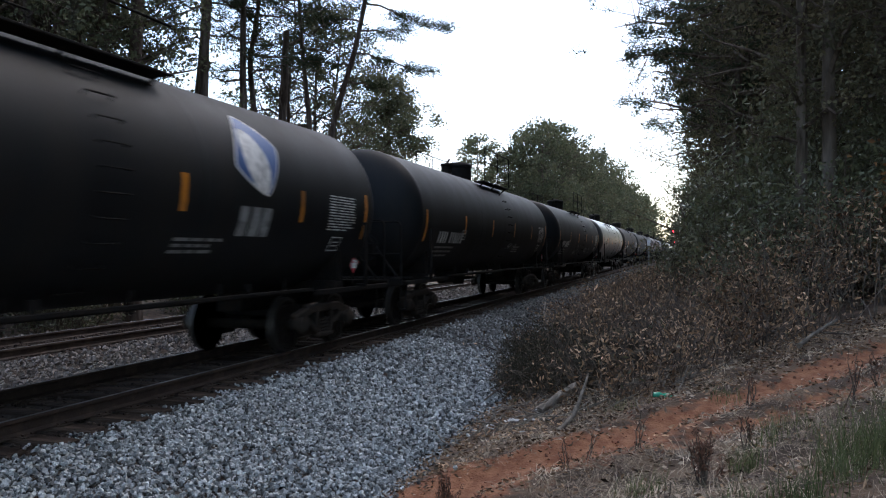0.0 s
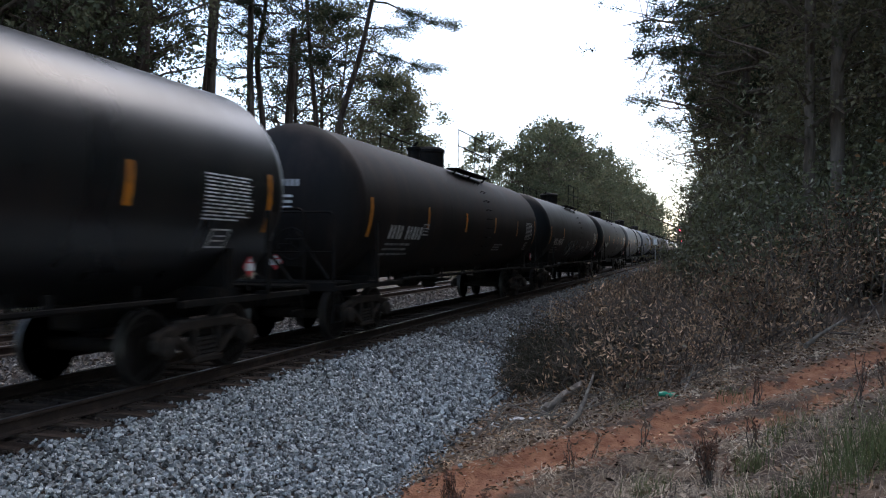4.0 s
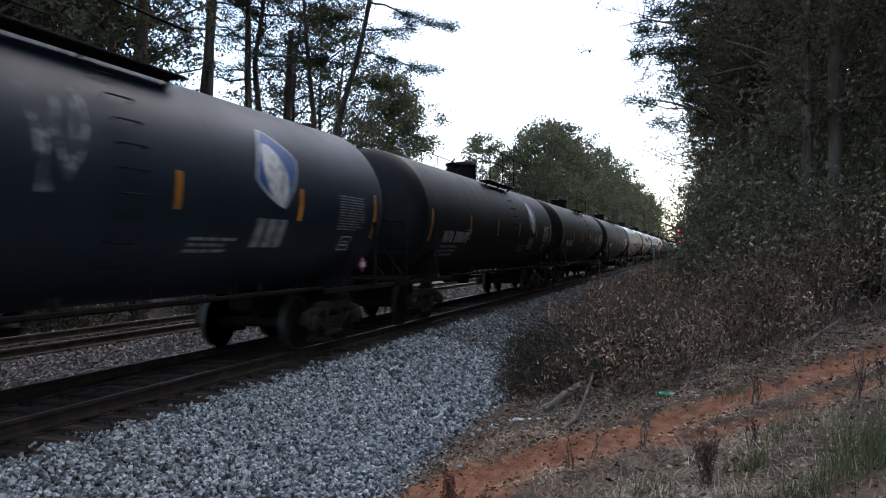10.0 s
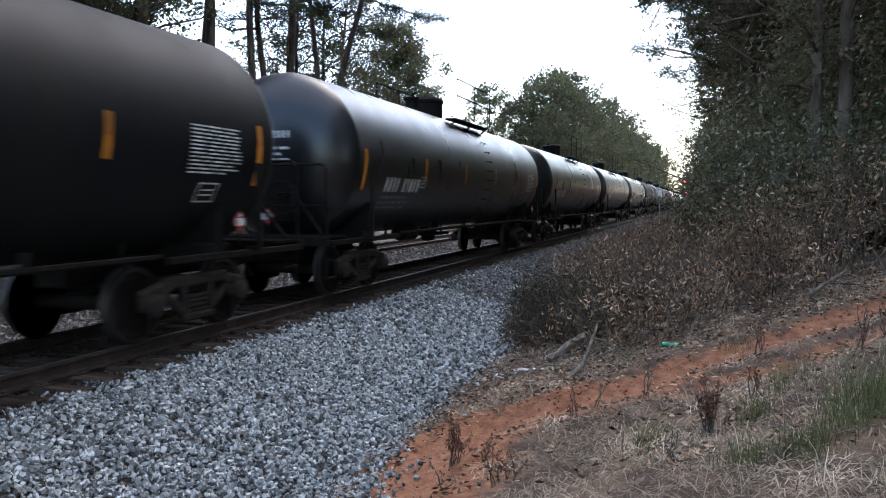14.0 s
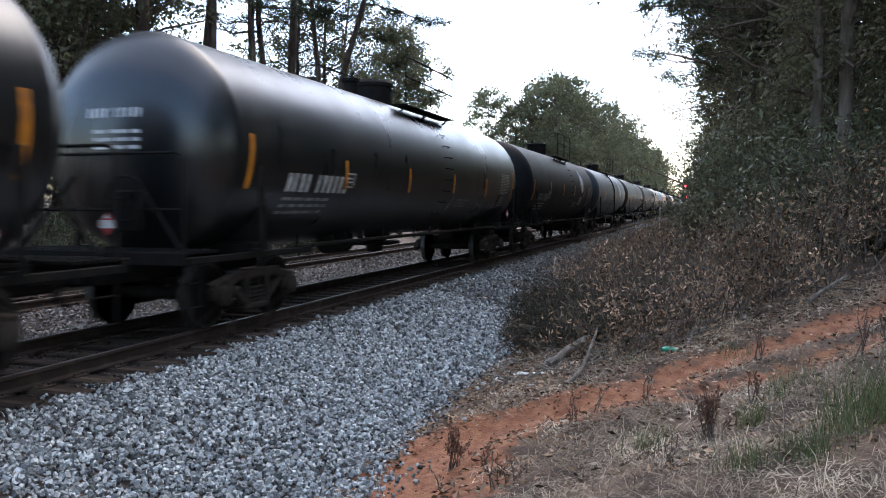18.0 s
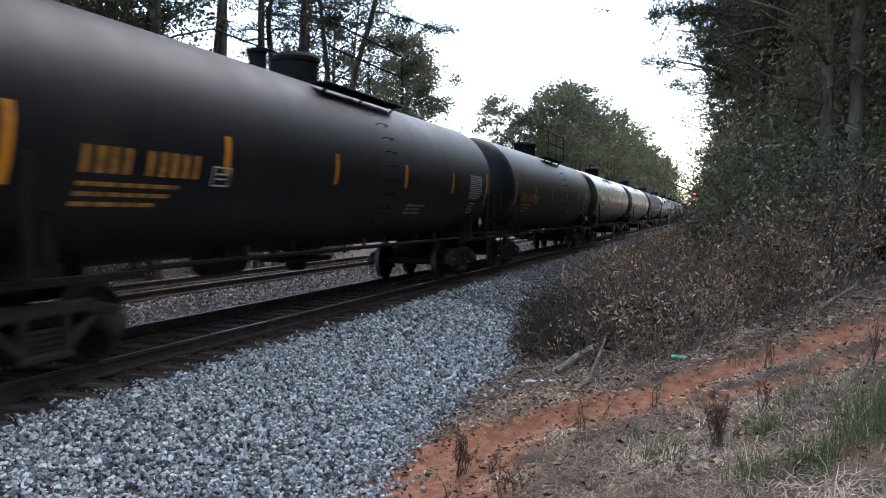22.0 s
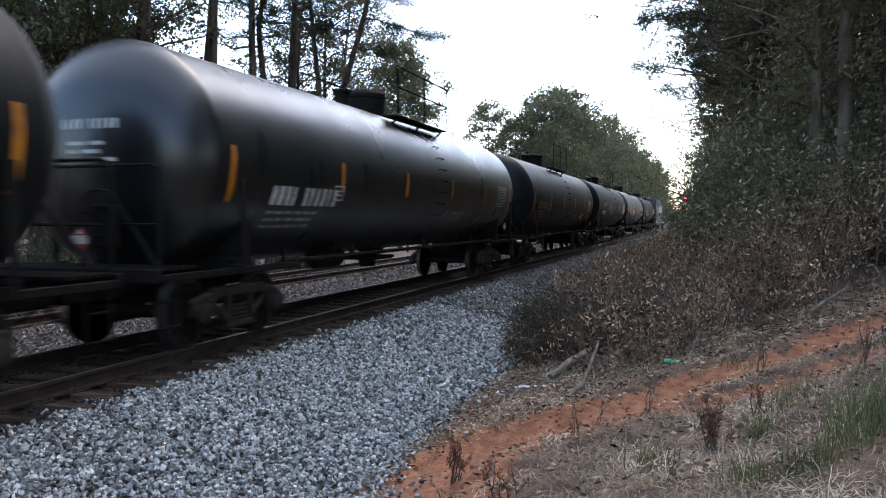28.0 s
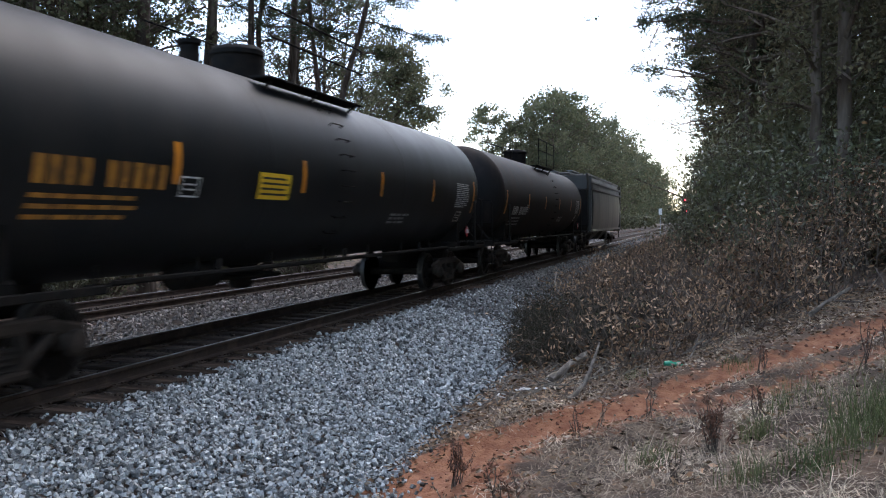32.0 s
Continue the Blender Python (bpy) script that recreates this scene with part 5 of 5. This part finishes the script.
def brush():
    """Tangled dead weeds with curled brown leaves on the bank's foot."""
    rng, stems, spots, green = np.random.RandomState(71), Shape(), [], []
    for _ in range(3400):
        y = rng.uniform(9.9, 40) if rng.rand() < 0.75 else rng.uniform(40, 75)
        x0 = np.interp(y, [9.9, 10.6, 12, 13.5, 17, 24, 75], [-1.3, -1.9, -2.6, -3.1, -3.8, -4.2, -4.0])
        x = rng.uniform(x0, np.interp(y, [9.9, 13, 17, 22, 75], [-0.6, 2.6, 5.5, 4.0, 2.0]))
        if to_line(x, y, TRAIL) < 0.9:
            continue
        edge = np.clip((x - x0) / 1.2, 0.25, 1) * np.clip((to_line(x, y, TRAIL) - 0.6) / 2.2, 0.36, 1)
        h = rng.uniform(0.5, 1.25) * edge * (1.0 + 0.75 * np.clip((x - 0.2) / 2, 0, 1)) + 0.1
        z = max(float(land(x, y)), float(bed(x, y)) if x < -2.9 else -9)
        tip = np.array((x + rng.normal() * 0.45, y + rng.normal() * 0.45, z + h))
        path = bent(rng, (x, y, z - 0.05), tip, 5, 0.1)
        stems.tube(path, [0.011, 0.009, 0.008, 0.006, 0.003], 3, cap=False)
        for u in rng.uniform(0.3, 1, 5):
            k = min(int(u * 4), 3)
            p = path[k] + (path[k + 1] - path[k]) * (u * 4 - k)
            if (x > 0.3 or y > 20 or rng.rand() < 0.4) and (x > -1.6 or y > 22 or rng.rand() < 0.5):
                spots.append(p + rng.normal(size=3) * 0.07)
            if rng.rand() < 0.5:
                stems.tube([p, p + rng.normal(size=3) * 0.17], [0.004, 0.002], 3, cap=False)
    spots = np.array(spots)
    c = np.repeat(spots, 6, 0) + rng.normal(size=(len(spots) * 6, 3)) * 0.12
    ob = tagged(new("dead_brush"), "tangled dead weeds with curled brown leaves on the bank", "brush", kind="stuff")
    part("stems", stems.mesh("stems", TWIG, smooth=False, fix=False), ob)
    pick = rng.rand(len(c)) < 0.04
    part("dead_leaves", mass_mesh("dead_leaves", leaves(rng, c, 0.085, 0.028, 0.6), 4, [DEADLEAF, SHRUB], pick.astype(int)), ob)
    return ob


brush()


def grass():
    """Dry grass lying and standing on the bank, with green tufts."""
    rng = np.random.RandomState(81)

    def blades(x, y, high, wide, lie, n_seg=3):
        n = len(x)
        z = land(x, y)
        a = rng.uniform(0, 6.283, n)
        way = np.stack([np.cos(a), np.sin(a), np.zeros(n)], 1)
        side = np.stack([-np.sin(a), np.cos(a), np.zeros(n)], 1) * (wide / 2) * rng.uniform(0.6, 1.3, (n, 1))
        h = high * rng.uniform(0.5, 1.3, n)
        lean = lie * rng.uniform(0.6, 1.2, n)
        pts = []
        for k in range(n_seg + 1):
            u = k / n_seg
            ang = lean * (0.35 + 0.65 * u)
            pts.append(np.stack([x, y, z], 1) + way * (h * u * np.sin(ang))[:, None] + np.array((0, 0, 1)) * (h * u * np.clip(np.cos(ang), 0.02, 1) + 0.01)[:, None])
        quads = [np.stack([pts[k] - side * (1 - 0.3 * k), pts[k] + side * (1 - 0.3 * k), pts[k + 1] + side * (0.7 - 0.3 * k), pts[k + 1] - side * (0.7 - 0.3 * k)], 1) for k in range(n_seg)]
        return np.stack(quads, 1).reshape(-1, 3)

    n = 105000
    x, y = rng.uniform(-2.2, 4.5, n), np.where(rng.rand(n) < 0.92, rng.uniform(3.2, 12.5, n), rng.uniform(-4, 3.2, n))
    off = to_line(x, y, TRAIL)
    keep = (off > 0.42 + rng.exponential(0.15, n)) & ((to_line(x, y, RUT) > 0.28) | (rng.rand(n) < 0.25)) & (y < 8.5 + 0.5 * x + 3.2)
    keep &= (x > -1.3) | (y > 7.4) | (rng.rand(n) < 0.25)
    above = y - np.interp(x, [p[0] for p in TRAIL[5:]], [p[1] for p in TRAIL[5:]])
    keep &= (above < 0.3) | (rng.rand(n) < 0.4)
    dense = np.clip(ripple(x, y, 1.1, 21) * 1.2 + 0.75, 0.15, 1)
    keep &= rng.rand(n) < dense
    tagged(new("dry_grass", mass_mesh("dry_grass", blades(x[keep], y[keep], 0.17, 0.0058, np.where(rng.rand(keep.sum()) < 0.95, 2.3, 0.8), 2), 4, [STRAW])), "matted dry straw-coloured grass on the bank", "grass", kind="stuff")
    tufts = [(1.02, 5.55, 0.34, 0.14, 260), (1.22, 5.85, 0.4, 0.16, 300), (1.5, 5.95, 0.42, 0.16, 260), (0.85, 5.3, 0.2, 0.12, 120), (0.36, 5.95, 0.22, 0.06, 110), (0.25, 5.02, 0.2, 0.09, 120), (0.6, 5.0, 0.22, 0.1, 150), (-0.35, 5.7, 0.18, 0.1, 110)]
    tufts += [(rng.uniform(0.3, 2.8), rng.uniform(4.4, 7.0), 0.2, 0.1, 70) for _ in range(14)] + [(0.35, 8.95, 0.14, 0.12, 90), (-0.75, 9.0, 0.14, 0.1, 60)]
    for cx, cy, high, wide, n in tufts:
        x, y = cx + rng.normal(size=n) * wide, cy + rng.normal(size=n) * wide
        tagged(new("grass_tuft", mass_mesh("grass_tuft", blades(x, y, high, 0.0055, 0.6, 3), 4, [GRASS])), "tuft of green grass standing among dry straw", "grass", "green grass tufts", kind="stuff")


grass()


def litter_leaves():
    """Fallen leaves and clods lying about the bank, thickest at the brush's foot."""
    rng = np.random.RandomState(85)
    n = 22000
    x, y = rng.uniform(-3.3, 4.5, n), rng.uniform(5.0, 13.5, n)
    off = to_line(x, y, TRAIL)
    side = y - np.interp(x, [p[0] for p in TRAIL], [p[1] for p in TRAIL])
    keep = rng.rand(n) < np.where(off < 0.33, 0.02, np.where(side > 0, 1.0, 0.5))
    c = np.stack([x, y, land(x, y) + rng.uniform(0.005, 0.05, n)], 1)[keep]
    q = leaves(rng, c, 0.06, 0.022, 0, 0.75)
    tagged(new("fallen_leaves", mass_mesh("fallen_leaves", q, 4, [DEADLEAF, STRAW], (rng.rand(len(c)) < 0.3).astype(int))), "brown fallen leaves and straw scattered over the bank", "leaf litter", kind="stuff")
    n = 2600
    x, y = rng.uniform(-3.2, 4.0, n), rng.uniform(4.6, 13, n)
    keep = (to_line(x, y, TRAIL) < 0.7) | (to_line(x, y, RUT) < 0.4)
    x, y = x[keep], y[keep]
    v, f = rocks(rng, x, y, land(x, y) + 0.004, rng.uniform(0.012, 0.04, len(x)))
    tagged(new("clay_clods", indexed_mesh("clay_clods", v, f, [CLOD])), "small red clay clods and pebbles on the trail", "clods", kind="stuff")


CLOD = material("red_clay_clod", (0.2, 0.075, 0.04), 0.95, vary=0.3, scale=8, second=(0.3, 0.16, 0.1), island=0.5)
litter_leaves()


# ---- small things ----
def signal():
    ob = tagged(new("railway_signal"), "far railway signal with two red lights on a mast", "signal")
    ob.location = (-3.1, 150, float(land(-3.1, 150)))
    part("mast", Shape().tube([(0, 0, 0), (0, 0, 6.6)], 0.09, 10).mesh("mast", POLE), ob)
    for z in (6.1, 4.2):
        part("signal_head", Shape().lathe([(-0.06, 0.02), (-0.05, 0.75), (0.0, 0.75), (0.02, 0.02)], "y", 24, (0, -0.1, z)).mesh("signal_head", HOOD), ob)
        part("lens", Shape().lathe([(-0.05, 0.02), (-0.03, 0.2), (0.05, 0.24)], "y", 20, (0, -0.22, z)).mesh("lens", LAMP), ob, "glowing red lens")
    return ob


signal()


def line_post():
    ob = tagged(new("marker_post"), "slim pale post with a white plate beside the line", "post")
    ob.location = (-4.55, 90, float(land(-4.55, 90)))
    part("post", Shape().tube([(0, 0, -0.2), (0, 0, 3.4)], 0.05, 8).mesh("post", POLE), ob)
    part("plate", Shape().box((0, -0.07, 3.2), (0.36, 0.03, 0.7), 0.01).mesh("plate", WHITE, smooth=False), ob, "white plate")


line_post()


def log(name, label, path, radii, sides=9, material_=None):
    n = 4 * len(path)
    u, at = np.linspace(0, len(path) - 1, n), np.arange(len(path))
    rng = np.random.RandomState(int(abs(path[0][0] * 1000)))
    line = np.stack([np.interp(u, at, [p[k] for p in path]) for k in range(3)], 1) + rng.normal(size=(n, 3)) * radii[0] * 0.12
    s = Shape().tube(line, list(np.interp(u, at, radii) * rng.uniform(0.85, 1.15, n)), sides)
    s.v = [tuple(np.array(p) + rng.normal(size=3) * radii[0] * 0.07) for p in s.v]
    ob = tagged(new(name, s.mesh(name, material_ or GREYWOOD)), label, "log" if name == "log" else "stick", "fallen wood on the bank")
    return ob


def on_land(x, y, up=0.0):
    return (x, y, float(land(x, y)) + up)


log("log", "short grey weathered log leaning on dead weeds", [on_land(-1.85, 9.88, 0.05), (-1.66, 10.3, -0.23), (-1.45, 10.7, -0.13)], [0.058, 0.055, 0.045], 12)
log("stick", "bent grey dead stick propped on the bank", [on_land(-1.39, 8.5, 0.02), (-1.265, 8.9, -0.17), (-1.21, 9.1, 0.03), (-1.16, 9.3, 0.23)], [0.026, 0.024, 0.02, 0.011])
log("stick", "thin dead branch leaning on the brush", [on_land(-1.3, 9.77, 0.02), (-1.147, 10.4, -0.19), (-0.848, 11.2, 0.06)], [0.017, 0.014, 0.007])
log("stick", "pale broken branch lying at the brush's foot", [on_land(1.35, 11.35, 0.06), on_land(1.6, 11.8, 0.12), on_land(1.95, 12.2, 0.2)], [0.03, 0.028, 0.018])
log("stick", "thin pale twig lying on the stones", [(-3.55, 14.9, -0.5), (-3.35, 14.1, -0.52), (-3.25, 13.4, -0.6)], [0.016, 0.018, 0.012])
log("stick", "thin dead branch lying along the ballast's edge", [(-4.3, 24, 0.1), (-4.0, 22, -0.1), (-3.6, 20.4, -0.2)], [0.02, 0.025, 0.015])
r = random.Random(31)
for i in range(46):
    x, y = r.uniform(-2.7, 0.0), r.uniform(8.9, 11.0)
    a, n = r.uniform(0, 6.28), r.uniform(0.2, 0.7)
    log("stick", "small grey twig among the litter", [on_land(x, y, 0.03), on_land(x + math.cos(a) * n * 0.5, y + math.sin(a) * n * 0.5, 0.05 + r.uniform(0, 0.1)),
                                                     on_land(x + math.cos(a) * n, y + math.sin(a) * n, 0.03 + r.uniform(0, 0.25))], [0.012, 0.01, 0.005], 5)

for i in range(34):
    x, y = (r.uniform(-3.4, 3.2), r.uniform(11.2, 17.5)) if i < 22 else (r.uniform(-3.7, -2.4), r.uniform(12.5, 19))
    a, n, up = r.uniform(0, 6.28), r.uniform(0.7, 1.6), r.uniform(0.15, 0.6)
    log("stick", "pale dead branch tangled in the brush", [on_land(x, y, 0.03), on_land(x + math.cos(a) * n * 0.45, y + math.sin(a) * n * 0.45, up * 0.6), on_land(x + math.cos(a) * n, y + math.sin(a) * n, up)], [0.014, 0.011, 0.004], 6, TWIG)


def bottle():
    ob = tagged(new("plastic_bottle"), "crushed green plastic bottle lying on the trail's edge", "bottle")
    x, y = -0.3, 9.3
    ob.matrix_basis = pose(x, y, float(land(x, y)) + 0.045, 0, 6, 12)
    s = Shape().lathe([(-0.13, 0.01), (-0.125, 0.036), (-0.06, 0.042), (-0.02, 0.034), (0.04, 0.042), (0.07, 0.03), (0.1, 0.014), (0.115, 0.014)], "x", 14)
    s.v = [(a, b, c * 0.75 + 0.008 * math.sin(a * 60)) for a, b, c in s.v]
    part("body", s.mesh("body", GREENGLASS), ob)
    part("cap", Shape().lathe([(0.112, 0.016), (0.13, 0.016), (0.132, 0.004)], "x", 12).mesh("cap", LITTER), ob, "white cap")


bottle()
for i in range(16):
    x, y = (-2.1, 9.5) if i == 0 else (-2.48, 9.6) if i == 1 else (r.gauss(-2.25, 0.3), r.gauss(9.5, 0.35))
    w, n = (0.13, 0.05) if i < 2 else (r.uniform(0.03, 0.08), r.uniform(0.02, 0.05))
    s = Shape().box((0, 0, 0), (w, n, 0.012), 0.004, turn=Matrix.Rotation(r.uniform(-0.4, 0.4), 3, "X"))
    s.v = [(a, b + 0.015 * math.sin(a * 30), c + 0.02 * math.cos(a * 22)) for a, b, c in s.v]
    ob = tagged(new("scrap_of_litter", s.mesh("scrap_of_litter", LITTER)), "crumpled white scrap of litter among dead twigs", "litter", "litter at the ballast's foot")
    ob.matrix_basis = pose(*on_land(x, y, 0.06), 0, 0, r.uniform(0, 180))


def weed(x, y, high, stems, seed, material_, label, dots=16):
    rng, s, tips = np.random.RandomState(seed), Shape(), []
    for _ in range(stems):
        tip = np.array((rng.normal() * 0.05, rng.normal() * 0.05, high * rng.uniform(0.5, 1)))
        path = bent(rng, (rng.normal() * 0.03, rng.normal() * 0.03, -0.03), tip, 5, 0.015)
        s.tube(path, [0.006, 0.005, 0.004, 0.003, 0.002], 4, cap=False)
        for u in rng.uniform(0.45, 1, dots):
            k = min(int(u * 4), 3)
            tips.append(path[k] + (path[k + 1] - path[k]) * (u * 4 - k))
    ob = tagged(new("weed"), label, "weed", "standing dead weeds on the bank")
    ob.location = on_land(x, y)
    tagged(part("stalk", s.mesh("stalk", TWIG, fix=False), ob), kind="stuff")
    c = np.repeat(np.array(tips), 3, 0) + rng.normal(size=(len(tips) * 3, 3)) * 0.011
    tagged(part("seed_head", mass_mesh("seed_head", leaves(rng, c, 0.04, 0.01, -1.2), 4, [material_]), ob), kind="stuff")


DOCK = material("rusty_seed_head", (0.16, 0.083, 0.055), 0.85, vary=0.25, scale=3, bump=0, second=(0.26, 0.155, 0.11), island=0.4, leaf=0.15)
weed(-1.9, 6.02, 0.42, 9, 91, DOCK, "clump of rusty brown dock with dry seed heads")
weed(0.07, 5.75, 0.4, 12, 92, DOCK, "clump of rusty brown dock with dry seed heads")
for i, (x, y, h) in enumerate(((-1.34, 5.23, 0.3), (-1.28, 5.3, 0.26), (-1.5, 5.6, 0.25), (-1.75, 5.3, 0.22), (-1.0, 6.6, 0.3), (0.55, 8.0, 0.35), (-0.45, 6.9, 0.35), (1.35, 7.6, 0.45), (1.6, 8.0, 0.35), (-0.9, 7.3, 0.3), (0.4, 6.5, 0.3), (2.0, 6.6, 0.45), (-0.2, 5.2, 0.25))):
    weed(x, y, h, 3 + i % 3, 100 + i, DOCK if i % 3 else STRAW, "thin standing dead weed on the bank", 5)


def motions():
    """The train runs towards the camera's side at an even speed, its wheels rolling while they pass."""
    for k, car in enumerate(CARS):
        y = CENTRES[k]
        walk(car, [(0, pose(NEAR_TRACK, y, 0)), (32, pose(NEAR_TRACK, y - SPEED * 32, 0))])
        passing = (y - 12) / SPEED
        first, last = max(0, round((passing - 2.2) * FPS)), min(960, round((passing + 1.2) * FPS))
        for w in WHEELS[4 * k:4 * k + 4]:
            at = w.matrix_basis.translation.copy()
            spin = math.degrees(SPEED / FPS / WHEEL_R)
            rows = [(0, pose(*at))] if first > 0 else []
            rows += [(i / FPS, pose(*at, spin * (i - first), 0, 0)) for i in range(first + (1 if first > 0 else 0), last + 1)]
            if last < 960:
                rows.append((32, pose(*at, spin * (last - first), 0, 0)))
            walk(w, rows)


motions()
